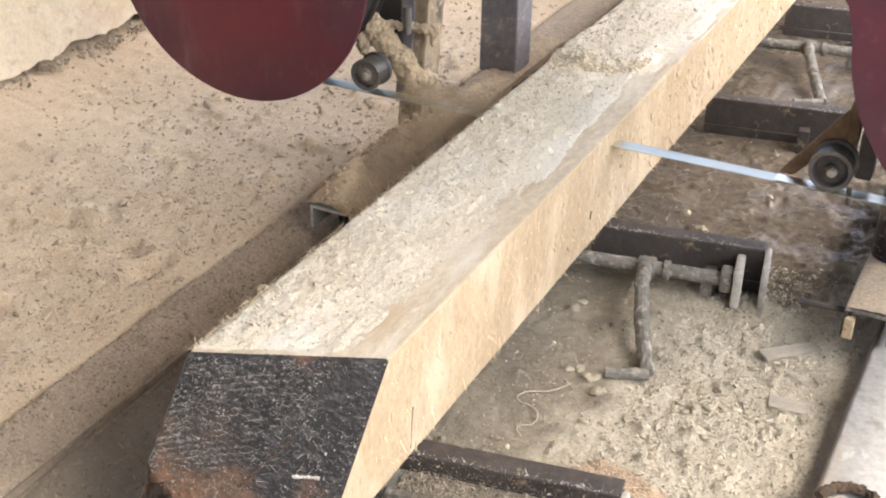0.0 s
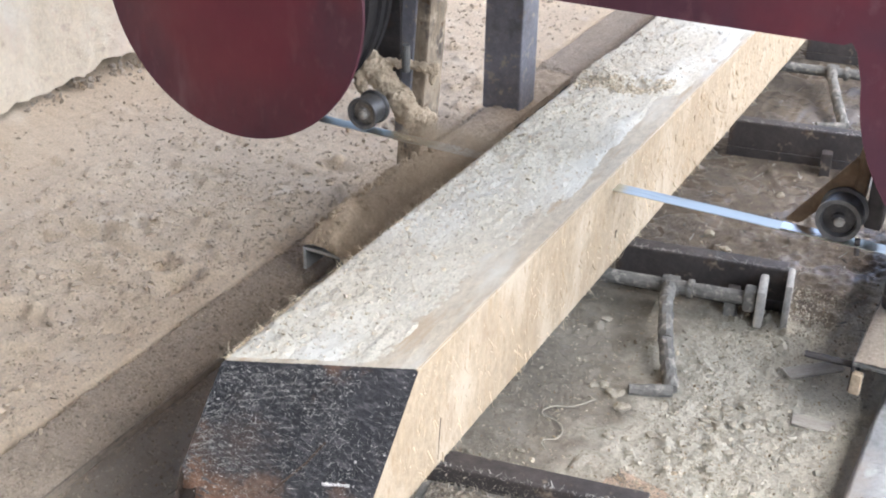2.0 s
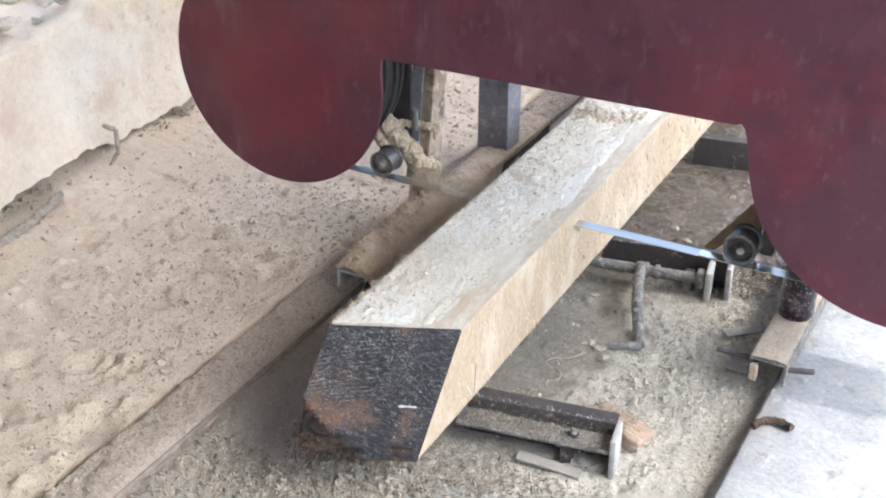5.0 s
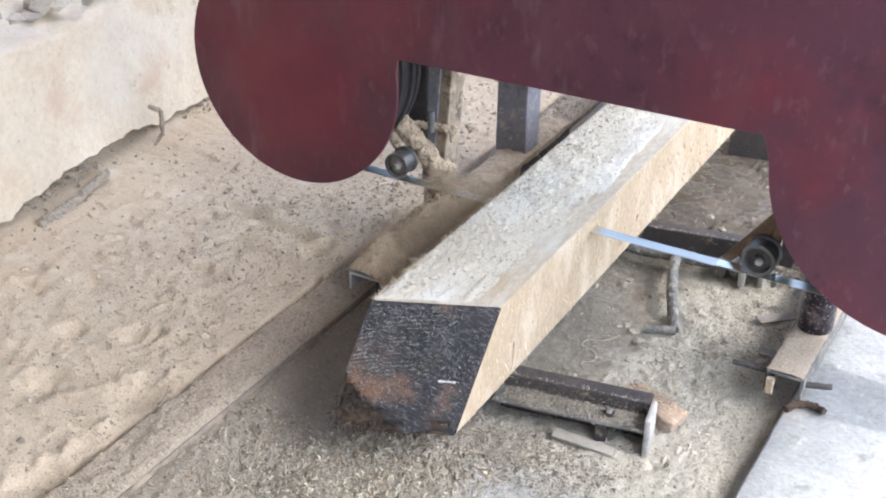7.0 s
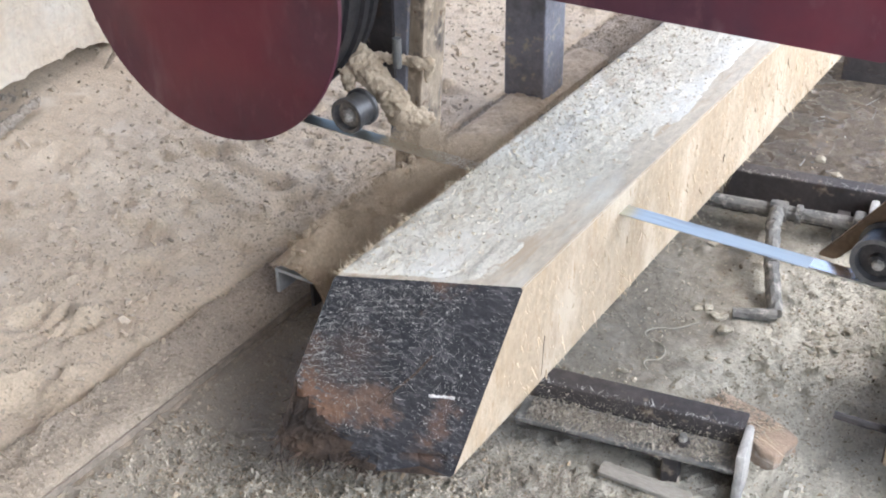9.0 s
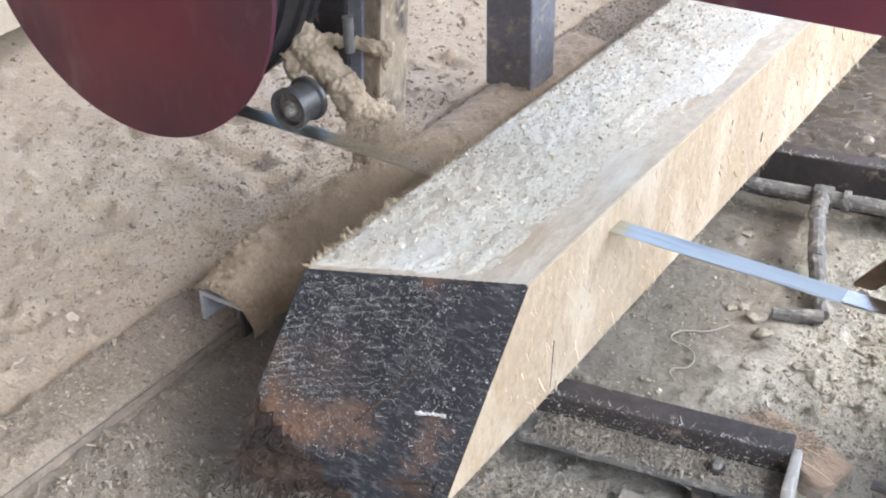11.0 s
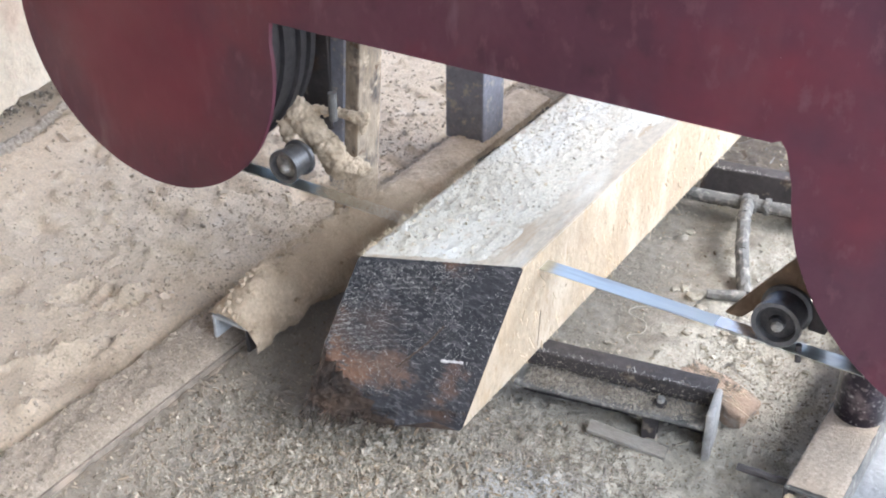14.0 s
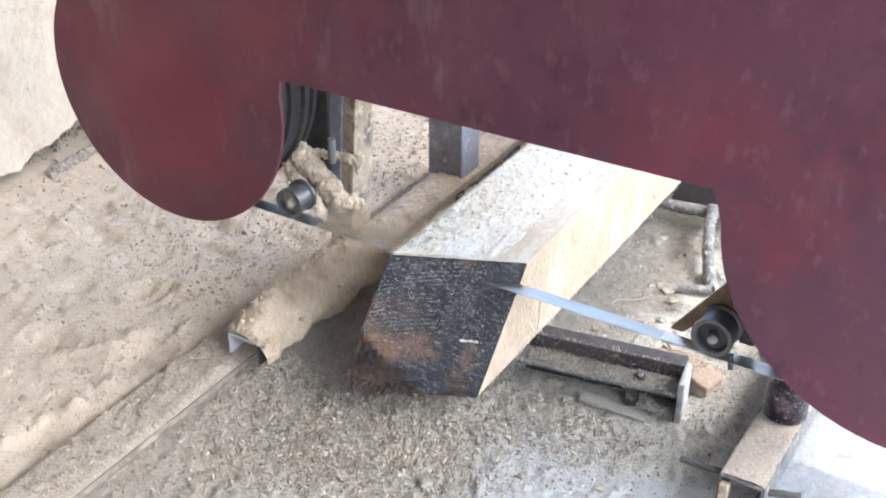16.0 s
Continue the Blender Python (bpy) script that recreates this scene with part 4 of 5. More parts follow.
def small_wood():
    b = empty("wood_block", "rough pinkish wood offcut lying against the cross bar end", "wood block")
    bm = box(-0.10, 0.076, -0.042, 0.042, 0, 0.054, 0.006)
    bmesh.ops.subdivide_edges(bm, edges=[e for e in bm.edges if e.calc_length() > 0.02], cuts=7, use_grid_fill=True)
    for v in bm.verts:
        v.co += 0.006 * noise.noise_vector(v.co * 38) + 0.0025 * noise.noise_vector(v.co * 130)
        v.co.z -= 0.10 * max(0.0, v.co.x) * (v.co.z > 0.03)
    part("block", bm, WOOD_BLOCK, b, smooth=True)
    flakes("block_dust", 900, lambda r: (r.uniform(-0.095, 0.03), r.uniform(-0.04, 0.04), 0.056), 0.0011, CHIP_GREY, b, seed=34)
    slivers("torn_grain", 90, lambda r: ((r.uniform(-0.095, 0.05), r.uniform(-0.03, 0.03), 0.055), (1.0, r.normal(0, 0.3), 0.15)), 0.012, 0.0010, FIBRE_WARM, b, seed=12)
    b.matrix_basis = pose(0.352, 0.248, FLOOR_Z - 0.004, 0, 3, -12)
    s = empty("wood_shim", "thin grey wooden shim under the cross bar", "shim")
    part("shim_body", box(-0.085, 0.085, -0.015, 0.015, 0, 0.012, 0.003), SHIM, s)
    s.matrix_basis = pose(0.238, 0.032, FLOOR_Z + 0.006, 12, 4, 6)
    for x, y, l, a, z in ((0.50, 0.90, 0.16, 50, 0.004), (0.545, 0.70, 0.09, 12, 0.002)):
        k = empty("bark_strip", "curved grey strip of bark lying on the floor", "bark strip", "bark strips")
        part("strip", box(-l / 2, l / 2, -0.018, 0.018, 0, 0.006, 0.003), SHIM, k)
        k.matrix_basis = pose(x, y, FLOOR_Z + z, 8, 6, a)
    k = empty("bark_strip", "dark curled strip of bark lying on the concrete plinth", "bark strip", "bark strips")
    for n in range(5):
        a0, a1 = -0.9 + 0.45 * n, -0.9 + 0.45 * (n + 1)
        part("strip", rod((0.055 * math.sin(a0), 0.05 * math.cos(a0), 0.010), (0.055 * math.sin(a1), 0.05 * math.cos(a1), 0.012), 0.010, seg=8, cuts=3, wob=0.3, seed=n), BARK, k)
    k.matrix_basis = pose(0.722, 0.36, 0.002, 0, 0, 35)
    c = bpy.data.curves.new("cord", "CURVE")
    c.dimensions, c.bevel_depth, c.bevel_resolution = "3D", 0.0014, 2
    sp = c.splines.new("BEZIER")
    pts = [(0.099, 0.348), (0.081, 0.37), (0.104, 0.392), (0.102, 0.423), (0.081, 0.445), (0.041, 0.458), (0.046, 0.487), (0.088, 0.516), (0.12, 0.56)]
    sp.bezier_points.add(len(pts) - 1)
    for p, (x, y) in zip(sp.bezier_points, pts):
        p.co = (x, y, float(floor_height(np.array(x), np.array(y))) + 0.004)
        p.handle_left_type = p.handle_right_type = "AUTO"
    c.materials.append(CORD)
    tagged(new("cord", c), "thin pale cord curling on the muddy floor", "cord")
    rnd = random.Random(5)
    for x, y, r in ((0.346, 0.649, .016), (0.371, 0.667, .014), (0.398, 0.695, .013), (0.342, 0.606, .012), (0.147, 0.603, .022), (0.114, 0.622, .015),
                    (0.176, 0.56, .02), (0.021, 0.874, .014), (0.098, 1.41, .017), (0.16, 1.354, .016), (0.065, 1.304, .009), (0.093, 0.611, .012),
                    (0.055, 0.323, .010), (0.30, 0.55, .011), (0.42, 0.52, .010), (0.20, 1.75, .014), (0.265, 0.50, .013), (0.285, 0.515, .010), (0.31, 0.47, .012), (0.225, 0.47, .011), (0.375, 0.60, .017), (0.40, 0.615, .012), (0.43, 0.64, .014), (0.36, 0.575, .009), (0.245, 0.42, .010), (0.47, 0.45, .009), (0.19, 0.45, .012), (0.33, 0.40, .008), (-0.014, -0.439, .020), (0.334, -0.251, .014), (0.27, 1.62, .012)):
        bm = bmesh.new()
        r *= 0.85
        bmesh.ops.create_icosphere(bm, subdivisions=2, radius=r, matrix=Matrix.Diagonal((1, 0.85, 0.55, 1)))
        for v in bm.verts:
            v.co *= 1 + 0.8 * noise.noise(v.co * 90 + Vector((x * 50, y * 50, 0))) + rnd.uniform(-0.06, 0.06)
        k = part("sawdust_clod", bm, CLOD, None, "crumbly brown clod of damp sawdust on the floor")
        tagged(k, category="clod", group="clods on the floor")
        k.location = (x, y, float(floor_height(np.array(x), np.array(y))) + 0.3 * r)


small_wood()


# ---- scattered chips ----
def on_bank(r):
    x, y = -0.80 - 1.2 * r.beta(1.0, 1.5), -1.0 + 5.5 * r.beta(1.5, 1.5)
    return x, y, float(sawdust_height(np.array(x), np.array(y))) + 0.001


tagged(flakes("bark_chips", 460, on_bank, 0.0029, BARK_CHIP, seed=21), "dark bark chips scattered over the sawdust", "bark chips", kind="stuff")
tagged(flakes("sawdust_crumbs", 5200, on_bank, 0.0042, BANK_CRUMB, seed=25), "pale crumbs scattered over the sawdust", "sawdust crumbs", kind="stuff")


def near_bank(r):
    x, y = -0.79 - 0.7 * r.beta(1.0, 1.6), r.uniform(-1.0, 1.0)
    return x, y, float(sawdust_height(np.array(x), np.array(y))) + 0.0008


tagged(flakes("fine_bank_crumbs", 9000, near_bank, 0.0019, BANK_CRUMB, seed=46, tilt=0.9), "fine pale crumbs over the trampled sawdust", "sawdust crumbs", kind="stuff")


def on_strip(r):
    x, y = r.uniform(BANK_X + 0.02, RAIL_X - 0.004), r.uniform(-1.0, 2.2)
    return x, y, float(strip_height(np.array(x), np.array(y))) + 0.001


tagged(flakes("rail_bed_chips", 11000, on_strip, 0.0019, CHIP_WARM, seed=22), "brown chips on the rail bed", "wood chips", kind="stuff")


def on_floor(r):
    x, y = r.uniform(RAIL_X + 0.03, 0.63), -0.85 + 3.2 * r.beta(1.1, 1.7)
    if y > 1.06 and x < 0.5 and r.random() < 0.8:
        return None
    return x, y, float(floor_height(np.array(x), np.array(y))) + 0.001


tagged(flakes("floor_chips", 15000, on_floor, 0.0016, CHIP_PALE, seed=23), "pale wood chips strewn over the floor", "wood chips", kind="stuff")
tagged(flakes("dark_floor_chips", 3600, on_floor, 0.0016, CHIP, seed=24), "dark wood chips strewn over the floor", "wood chips", kind="stuff")


def dry_floor(r):
    x, y = r.uniform(0.24, 0.63), r.uniform(0.08, 1.25)
    return x, y, float(floor_height(np.array(x), np.array(y))) + 0.001


def rail_side(r):
    x, y = RAIL_X + 0.015 + 0.30 * r.beta(1.0, 1.4), r.uniform(-0.95, 0.35)
    return x, y, float(floor_height(np.array(x), np.array(y))) + 0.001


tagged(flakes("grey_crumbs", 7000, dry_floor, 0.0022, FLOOR_CRUMB, seed=43, tilt=0.8), "grey sawdust crumbs on the dry floor", "sawdust crumbs", kind="stuff")
tagged(flakes("dark_crumbs", 700, dry_floor, 0.0016, CHIP, seed=44, tilt=0.8), "dark crumbs on the dry floor", "sawdust crumbs", kind="stuff")
tagged(flakes("rail_side_crumbs", 5000, rail_side, 0.0015, CHIP_WARM, seed=45, tilt=0.8, long=2.2), "fine tan crumbs beside the track rail", "sawdust crumbs", kind="stuff")


def front_floor(r):
    while True:
        x, y = r.normal(-0.25, 0.20), r.normal(-0.36, 0.20)
        if RAIL_X + 0.03 < x < 0.45 and -0.95 < y < 0.15 and not (x < -0.34 and y > -0.26):
            return x, y, float(floor_height(np.array(x), np.array(y))) + 0.0015


tagged(flakes("front_chips", 19000, front_floor, 0.0018, CHIP_FRONT, seed=27, tilt=0.8, long=2.2, flat=0.3), "fine tan wood chips before the timber end", "wood chips", kind="stuff")
tagged(flakes("dark_front_chips", 8000, front_floor, 0.0018, CHIP, seed=28, tilt=0.8, long=2.2, flat=0.3), "dark bark chips before the timber end", "bark chips", kind="stuff")


def near_bar(r):
    x, y = min(0.6, r.normal(0.12, 0.14)), r.normal(-0.09, 0.07)
    return x, y, float(floor_height(np.array(x), np.array(y))) + 0.0015


tagged(flakes("grey_front_chips", 5000, near_bar, 0.0017, CHIP_GREY, seed=47, tilt=0.8, long=2.2), "grey-brown wood chips before the cross bar", "wood chips", kind="stuff")


def far_floor(r):
    x, y = r.uniform(-0.02, 0.6), r.uniform(1.1, 2.6)
    return x, y, float(floor_height(np.array(x), np.array(y))) + 0.002


tagged(slivers("pale_shavings", 160, lambda r: (far_floor(r), (r.normal(), r.normal(), 0.15)), 0.016, 0.0022, FIBRE, seed=26), "pale shavings floating on the wet floor", "shavings", kind="stuff")

# ---- band saw carriage ----
SAW = empty("band_saw", "red horizontal band saw carriage sawing along the timber", "band saw")
WL, WR, WZ, WRAD = -0.98, 0.925, 0.645, 0.415


def cover_outline():
    pts = []
    for k in range(41):
        a = math.pi * 0.80 + (2 * math.pi - math.pi * 0.80 + 0.15) * k / 40
        pts.append((WL - 0.005 + 0.378 * math.cos(a), WZ - 0.057 + 0.378 * math.sin(a)))
    pts += [(-0.606, 0.690), (-0.596, 0.693), (0.452, 0.709), (0.466, 0.716), (0.478, 0.70)]
    for k in range(41):
        a = math.pi * 1.02 + (math.pi * 1.18) * k / 40
        pts.append((WR + (WRAD + 0.015) * math.cos(a), WZ + 0.02 + (WRAD + 0.015) * math.sin(a)))
    return pts + [(1.36, 0.95), (1.25, 1.30), (1.10, 1.42), (-1.15, 1.42), (-1.30, 1.30)]


def saw_cover():
    out = cover_outline()
    bm = bmesh.new()
    face = bm.faces.new([bm.verts.new((x, -0.08, z)) for x, z in out])
    r = bmesh.ops.extrude_face_region(bm, geom=[face])
    bmesh.ops.translate(bm, vec=(0, 0.012, 0), verts=[v for v in r["geom"] if isinstance(v, bmesh.types.BMVert)])
    bmesh.ops.bevel(bm, geom=list(bm.edges), offset=0.0008, segments=1, affect="EDGES")
    cover = part("cover", bm, RED, SAW, "dark red painted sheet cover with scuffs and dust")
    part("cover_back", box(-1.15, 1.10, 0.30, 0.31, 0.72, 1.42, 0.003), RED, SAW)
    part("cover_top", box(-1.15, 1.10, -0.066, 0.30, 1.40, 1.415, 0.003), RED, SAW)
    return cover


saw_cover()
RIM, WHEEL_Z = 0.345, 0.268 + 0.345
for wx in (WL, WR):
    wheel = part("wheel", turned([(r * RIM / 0.372, y) for r, y in ((0.05, -0.045), (0.30, -0.040), (0.315, -0.052), (0.352, -0.052), (0.356, -0.04), (0.366, -0.038), (0.368, -0.018),
                                  (0.360, -0.014), (0.360, -0.004), (0.370, 0.0), (0.370, 0.040), (0.380, 0.044), (0.380, 0.062), (0.366, 0.066), (0.366, 0.080), (0.376, 0.084), (0.376, 0.10), (0.31, 0.10), (0.30, 0.02), (0.05, 0.02))],
                                 (wx, 0, WHEEL_Z), 96), RUBBER, SAW, "dark iron band wheel with a grooved rim", smooth=False)
    part("hub", turned([(0.02, -0.06), (0.045, -0.055), (0.05, 0.10), (0.02, 0.12)], (wx, 0, WHEEL_Z), 24), STEEL, wheel)


def blade_loop():
    bm = bmesh.new()
    r, z = RIM, WHEEL_Z
    pts = [(WL + r * math.cos(math.pi / 2 + math.pi * k / 32), z + r * math.sin(math.pi / 2 + math.pi * k / 32)) for k in range(33)]
    pts += [(WL + (WR - WL) * k / 20, z - r) for k in range(1, 20)]
    pts += [(WR + r * math.cos(-math.pi / 2 + math.pi * k / 32), z + r * math.sin(-math.pi / 2 + math.pi * k / 32)) for k in range(33)]
    n = len(pts)
    rows = []
    for y, off in ((-0.012, -0.0007), (0.028, -0.0007), (0.028, 0.0007), (-0.012, 0.0007)):
        row = []
        for k, (x, zz) in enumerate(pts):
            a, b = Vector(pts[k - 1]), Vector(pts[(k + 1) % n])
            side = (b - a).normalized()
            row.append(bm.verts.new((x - side.y * off, y, zz + side.x * off)))
        rows.append(row)
    for q in range(4):
        a, b = rows[q], rows[(q + 1) % 4]
        for k in range(n):
            bm.faces.new((a[k], a[(k + 1) % n], b[(k + 1) % n], b[k]))
    return part("blade", bm, BLADE, SAW, "bright steel band saw blade", smooth=False)


blade_loop()


def guide_roller(x, z, long, k, face):
    rim = part("guide_roller", turned([(0.036 * k, -0.006), (0.040 * k, -0.020), (0.050 * k, -0.021), (0.051 * k, -0.012), (0.046 * k, -0.008), (0.046 * k, long - 0.012), (0.053 * k, long - 0.008), (0.053 * k, long)],
                                      (x, 0, z), 40), ROLLER, SAW, "dark steel flanged guide roller")
    part("roller_face", turned([(0.008, -0.022), (0.014, -0.019), (0.016, -0.010), (0.036 * k, -0.0085), (0.036 * k, -0.005)], (x, 0, z), 24), face, rim, "dusty hub")
    part("hub_bolt", turned([(0.002, -0.030), (0.008, -0.028), (0.012, -0.020), (0.012, -0.012)], (x + 0.003, 0, z - 0.002), 8), BOLT, rim, "worn bright bolt")
    part("axle", rod((x, long, z), (x, long + 0.10, z), 0.012, seg=12), STEEL, rim)


guide_roller(-0.650, 0.318, 0.042, 0.80, ROLLER_FACE)
guide_roller(0.492, 0.322, 0.046, 0.93, ROLLER_DARK)

# guide arms
lump("left_guide_arm", [((-0.712, 0.075, 0.440), (-0.572, 0.105, 0.282), 0.031, 0.029), ((-0.738, 0.075, 0.425), (-0.700, 0.080, 0.448), 0.018, 0.022),
                        ((-0.715, 0.065, 0.400), (-0.690, 0.050, 0.345), 0.018, 0.012), ((-0.650, 0.095, 0.415), (-0.540, 0.140, 0.405), 0.011, 0.012),
                        ((-0.540, 0.140, 0.405), (-0.543, 0.140, 0.370), 0.012, 0.009), ((-0.580, 0.11, 0.285), (-0.550, 0.14, 0.270), 0.026, 0.020)],
     CAKED, SAW, seed=4, label="guide arm caked thick with sawdust")
part("guide_pin", rod((-0.595, 0.10, 0.40), (-0.595, 0.10, 0.468), 0.010, seg=12), STEEL_DUSTY, SAW)
bm = bmesh.new()
vs = [bm.verts.new(p) for p in ((0.372, 0.05, 0.262), (0.405, 0.05, 0.262), (0.45, 0.05, 0.315), (0.515, 0.05, 0.36), (0.50, 0.05, 0.44), (0.475, 0.05, 0.405))]
r = bmesh.ops.extrude_face_region(bm, geom=[bm.faces.new(vs)])
bmesh.ops.translate(bm, vec=(0, 0.018, 0), verts=[v for v in r["geom"] if isinstance(v, bmesh.types.BMVert)])
bmesh.ops.bevel(bm, geom=list(bm.edges), offset=0.003, segments=2, affect="EDGES")
part("right_guide_arm", bm, RUSTY, SAW, "rusty brown guide arm plate")
part("arm_strut", rod((0.505, 0.06, 0.30), (0.530, 0.07, 0.62), 0.016, seg=10, cuts=6, wob=0.15), RUSTY, SAW)
part("arm_strut", box(0.535, 0.57, 0.04, 0.085, 0.29, 0.62, 0.005), STEEL, SAW)
# added strip that imitates a bright reflection of the twisting blade
part("glint_strip", box(0.376, 0.474, -0.0135, 0.022, 0.2705, 0.2730, 0.0010), BLADE_GLINT, SAW, "bright strip standing in for a reflection on the blade")
part("blade_scraper", rod((0.535, 0.0, 0.282), (0.538, 0.0, 0.245), 0.006, seg=8), STEEL, SAW)

# left carriage beam: inverted channel on the rail, heaped with sawdust
BX0, BX1, BY0, BY1 = -0.640, -0.540, -0.306, 1.05
part("channel_top", box(BX0, BX1, BY0, BY1, 0.082, 0.090, 0.002), CHANNEL, SAW)
part("channel_web", box(BX0, BX0 + 0.008, BY0, BY1, 0.030, 0.082, 0.002), CHANNEL, SAW, "bright bare steel channel end")
part("channel_web", box(BX1 - 0.008, BX1, BY0, BY1, 0.026, 0.082, 0.002), STEEL, SAW)
part("track_wheel", turned([(0.02, -0.012), (0.034, -0.010), (0.034, 0.010), (0.02, 0.012)], (0, 0, 0), 24), STEEL, SAW).matrix_basis = pose(-0.597, -0.20, 0.042, 0, 0, 90)


def beam_heap():
    ys = np.arange(BY0 - 0.006, BY1, 0.006)
    u = np.linspace(0, 1, 46)
    U, Y = np.meshgrid(u, ys)
    a = np.clip(U / 0.6, 0, 1)
    d = np.clip((U - 0.6) / 0.4, 0, 1)
    tall = 0.070 + 0.030 * np.exp(-((Y + 0.18) / 0.09) ** 2)
    tall = tall * np.clip((Y - BY0) / 0.09 + 0.30, 0, 1) * np.clip(1.0 - (Y - 0.12) * 2.0, 0.22, 1)
    arch = np.clip(1 - np.abs(2 * a - 1.0 + 0.5 * fbm(Y, Y * 0 + 3, 7, 3)) ** 2.0, 0, 1)
    low = 0.020 + 0.06 * fbm(Y, Y * 0, 8, 4, 1)
    side = np.clip(1.0 - (Y - 0.12) * 2.0, 0.0, 1)
    X = BX0 - 0.010 + (BX1 + 0.016 - BX0) * a + side * 0.020 * np.sin(d * 2.2)
    Z = 0.091 + arch * tall * (0.8 + 1.0 * fbm(X, Y, 11, 4)) - d * (0.091 - np.where(side > 0, low, 0.07))
    X = X + 0.018 * fbm(Y, Z, 28, 4, 2, 0.65) * (0.3 + d)
    Z = Z + 0.020 * fbm(X, Y, 34, 4, 1, 0.65) * np.clip(arch * 3, 0, 1) * (1 - d)
    n, k = len(u), len(ys)
    ids = np.arange(n * k).reshape(k, n)
    fc = np.stack([ids[:-1, :-1], ids[:-1, 1:], ids[1:, 1:], ids[1:, :-1]], -1).reshape(-1, 4)
    mesh_ob("dust_mound", np.stack([X, Y, Z], -1).reshape(-1, 3), fc, CAKED, SAW, "mound of sawdust lying along the carriage beam", smooth=True)
    bm = bmesh.new()
    rnd = random.Random(9)
    for _ in range(160):
        y = BY0 + 0.55 * rnd.random() ** 1.4
        x = rnd.uniform(BX0, BX1 + 0.02)
        f = (x - BX0 + 0.010) / (BX1 + 0.016 - BX0)
        z = 0.088 + max(0.0, 1 - abs(2 * f - 1) ** 2) * 0.072 * min(1, (y - BY0) / 0.09 + 0.30)
        rr = rnd.uniform(0.003, 0.009)
        got = bmesh.ops.create_icosphere(bm, subdivisions=1, radius=rr, matrix=Matrix.Translation((x, y, z)))
        for v in got["verts"]:
            v.co += Vector([rnd.gauss(0, 0.25 * rr) for _ in range(3)])
    part("heap_crust", bm, CAKED, SAW)["kind"] = "stuff"


beam_heap()

# posts of the saw frame
part("front_post", box(-0.032, 0.036, -0.045, 0.045, 0, 0.62, 0.006, m=pose(-0.634, 0.215, 0.086, 0, 4.0, 0)), POST_WOOD, SAW, "brown dust-caked post")
part("front_post_plate", box(-0.036, 0.002, -0.010, 0.0, 0.08, 0.60, 0.002, m=pose(-0.634, 0.168, 0.10, 0, 4.0, 0)), POST_STEEL, SAW, "grey speckled steel strip")
part("rear_post", box(-0.671, -0.552, 0.69, 0.80, 0.086, 1.40, 0.006), POST_STEEL, SAW, "dark grey square steel post")
part("motor_plate", box(-0.84, -0.640, 0.150, 0.166, 0.34, 0.74, 0.004), STEEL, SAW, "dark steel plate")
part("frame_bar", box(-0.70, -0.50, 0.17, 0.80, 0.98, 1.04, 0.004), POST_STEEL, SAW)

# right carriage beam
RX0, RX1, RY0, RY1 = 0.590, 0.692, -0.15, 0.80
part("right_beam_top", box(RX0, RX1, RY0, RY1, 0.074, 0.082, 0.002), STEEL_DUSTY, SAW)
part("right_beam_web", box(RX0, RX0 + 0.008, RY0, RY1, 0.012, 0.074, 0.002), STEEL, SAW)
part("right_beam_web", box(RX1 - 0.008, RX1, RY0, RY1, 0.012, 0.074, 0.002), STEEL_DUSTY, SAW)
part("track_wheel", turned([(0.02, -0.012), (0.036, -0.010), (0.036, 0.010), (0.02, 0.012)], (0, 0, 0), 24), STEEL, SAW).matrix_basis = pose(0.665, -0.02, 0.038, 0, 0, 90)
part("beam_wedge", box(0.594, 0.616, -0.158, -0.142, 0.012, 0.062, 0.004), CAKED, SAW)
part("cross_pin", rod((0.49, -0.115, 0.052), (0.592, -0.105, 0.050), 0.007, seg=8, cuts=5, wob=0.15), STEEL, SAW)
part("cross_pin", rod((0.690, -0.115, 0.048), (0.755, -0.09, 0.048), 0.008, seg=8, cuts=4, wob=0.15), STEEL, SAW)


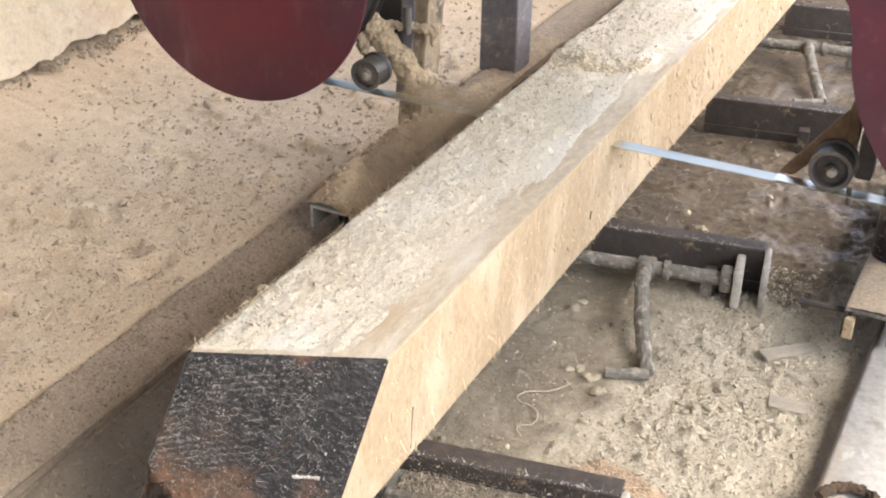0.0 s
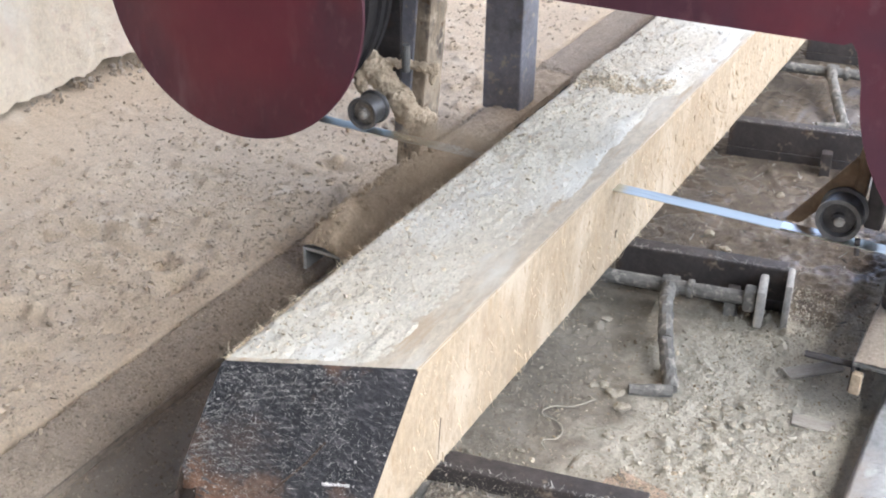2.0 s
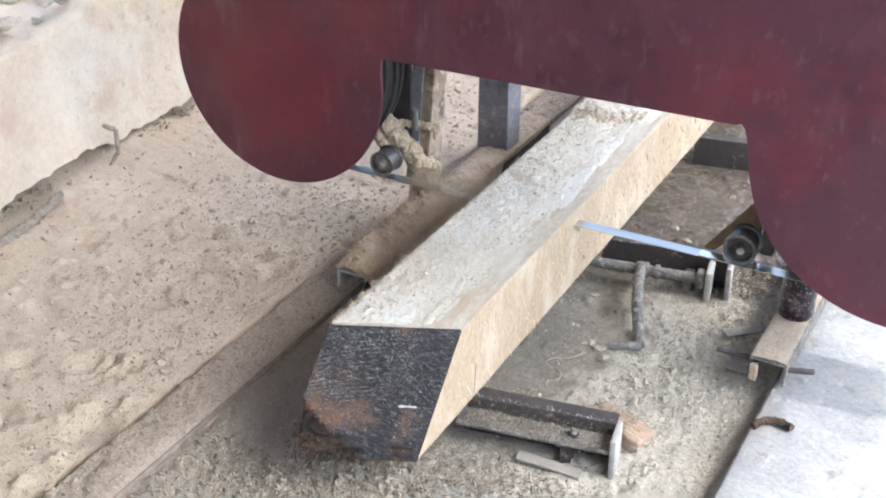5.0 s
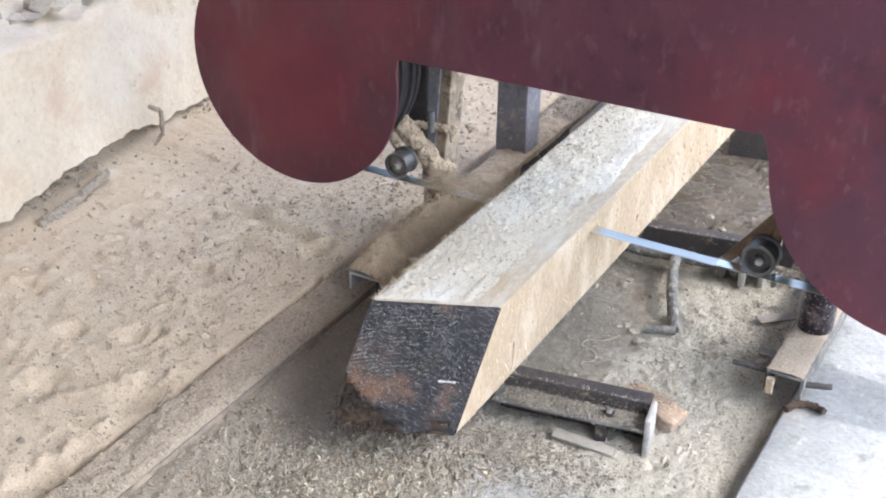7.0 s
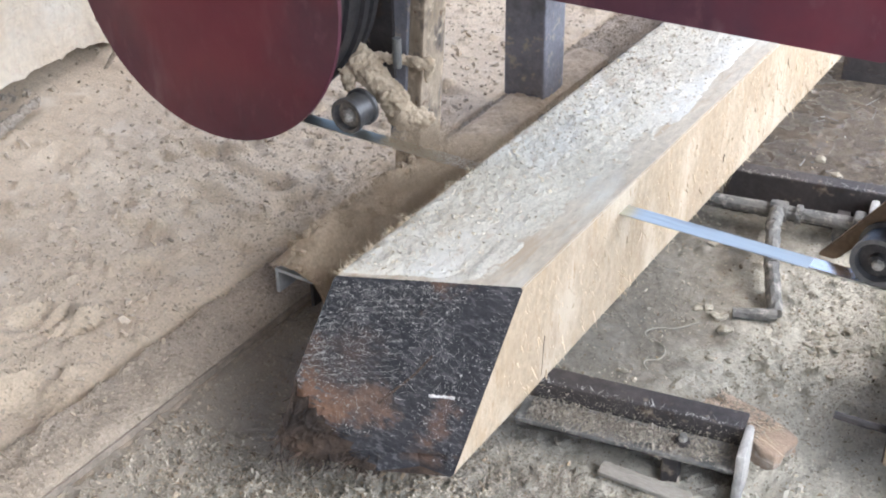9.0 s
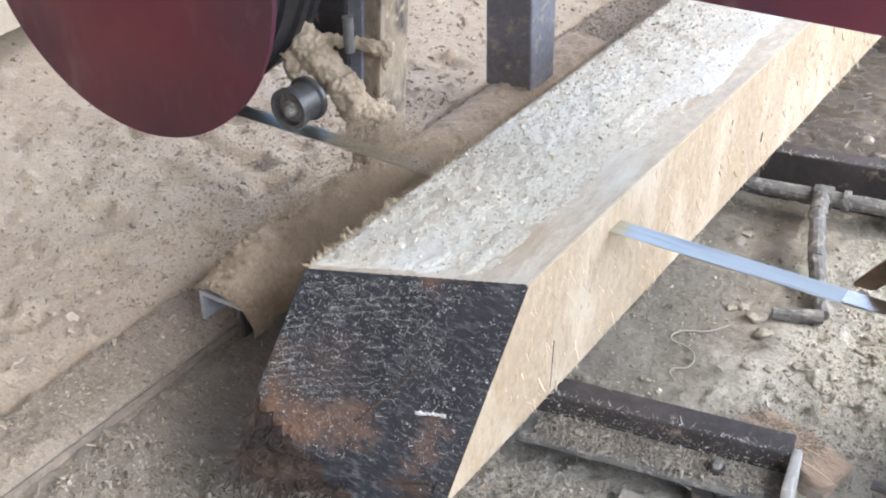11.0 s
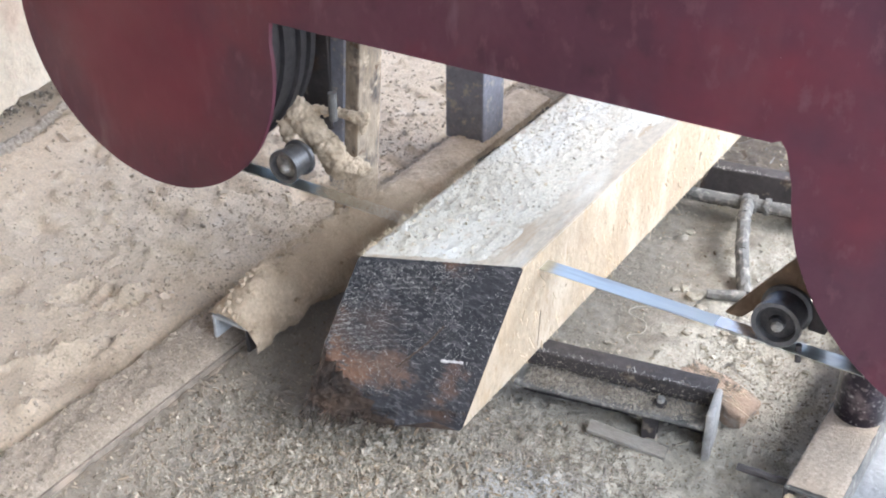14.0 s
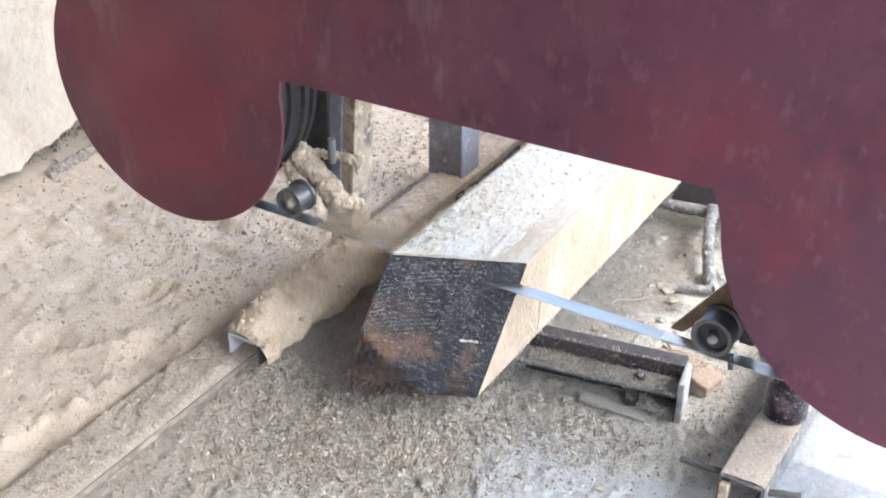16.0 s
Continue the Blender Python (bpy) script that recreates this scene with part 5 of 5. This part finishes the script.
def right_dust():
    xs, ys = np.linspace(RX0 + 0.002, RX1 - 0.002, 18), np.arange(RY0 + 0.003, RY1, 0.012)
    X, Y = np.meshgrid(xs, ys)
    f = (X - RX0) / (RX1 - RX0)
    Z = 0.081 + np.clip(1 - (2 * f - 1) ** 6, 0, 1) * (0.004 + 0.008 * np.clip(fbm(X, Y, 12, 4) + 0.2, 0, 1)) + 0.003 * fbm(X, Y, 60, 2, 1)
    n, k = len(xs), len(ys)
    ids = np.arange(n * k).reshape(k, n)
    fc = np.stack([ids[:-1, :-1], ids[:-1, 1:], ids[1:, 1:], ids[1:, :-1]], -1).reshape(-1, 4)
    mesh_ob("beam_dust", np.stack([X, Y, Z], -1).reshape(-1, 3), fc, SAWDUST_STRIP, SAW, "pale dust on the beam", smooth=True)


right_dust()
column = part("column", turned([(0.047, 0), (0.050, 0.004), (0.050, 0.60), (0.047, 0.604)], (0, 0, 0), 36), PIPE_DARK, SAW, "dark oily round column with dust specks and painted glints", smooth=True)
column.matrix_basis = pose(0.644, 0.125, 0.082, 90, 0, 0)


# sawdust thrown out by the blade
def plume(r):
    if r.random() < 0.3:
        return r.uniform(-0.56, -0.29), r.normal(0.03, 0.035), 0.275 + abs(r.normal(0, 0.016))
    t = r.beta(1.2, 1.3)
    c = Vector((-0.31 - 0.26 * t, 0.03 - 0.20 * t, 0.262 - 0.12 * t * t))
    s = 0.010 + 0.045 * t
    return c.x + r.normal(0, s), c.y + r.normal(0, s * 1.3), max(0.02, c.z + r.normal(0, s * 0.8))


def motes(name, n, spot, size, material, seed):
    """Fine airborne grains, each a tiny tetrahedron, in one mesh."""
    g = np.random.default_rng(seed)
    c = np.array([spot(g) for _ in range(n)])
    k = g.normal(0, 1, (n, 4, 3)) * size
    f = np.arange(4 * n).reshape(n, 4)
    faces = np.concatenate([f[:, [0, 1, 2]], f[:, [0, 3, 1]], f[:, [1, 3, 2]], f[:, [2, 3, 0]]])
    return mesh_ob(name, (c[:, None] + k).reshape(-1, 3), faces, material, kind="stuff")


spray = motes("sawdust_spray", 85000, plume, 0.00060, CAKED, 41)
tagged(spray, "fine sawdust thrown from the running blade", "sawdust spray", kind="stuff")


# ---- what moves ----
SAW_ROWS = [(0, 1.055), (1.5, 0.935), (3.5, 0.812), (6.5, 0.605), (9, 0.386), (11.5, 0.233), (12.5, 0.168), (14, 0.078), (15.5, -0.026), (16, -0.062)]


def motions():
    walk(SAW, [(t, pose(0, y, 0)) for t, y in SAW_ROWS])
    walk(spray, [(t, pose(0, y, 0)) for t, y in SAW_ROWS])


motions()
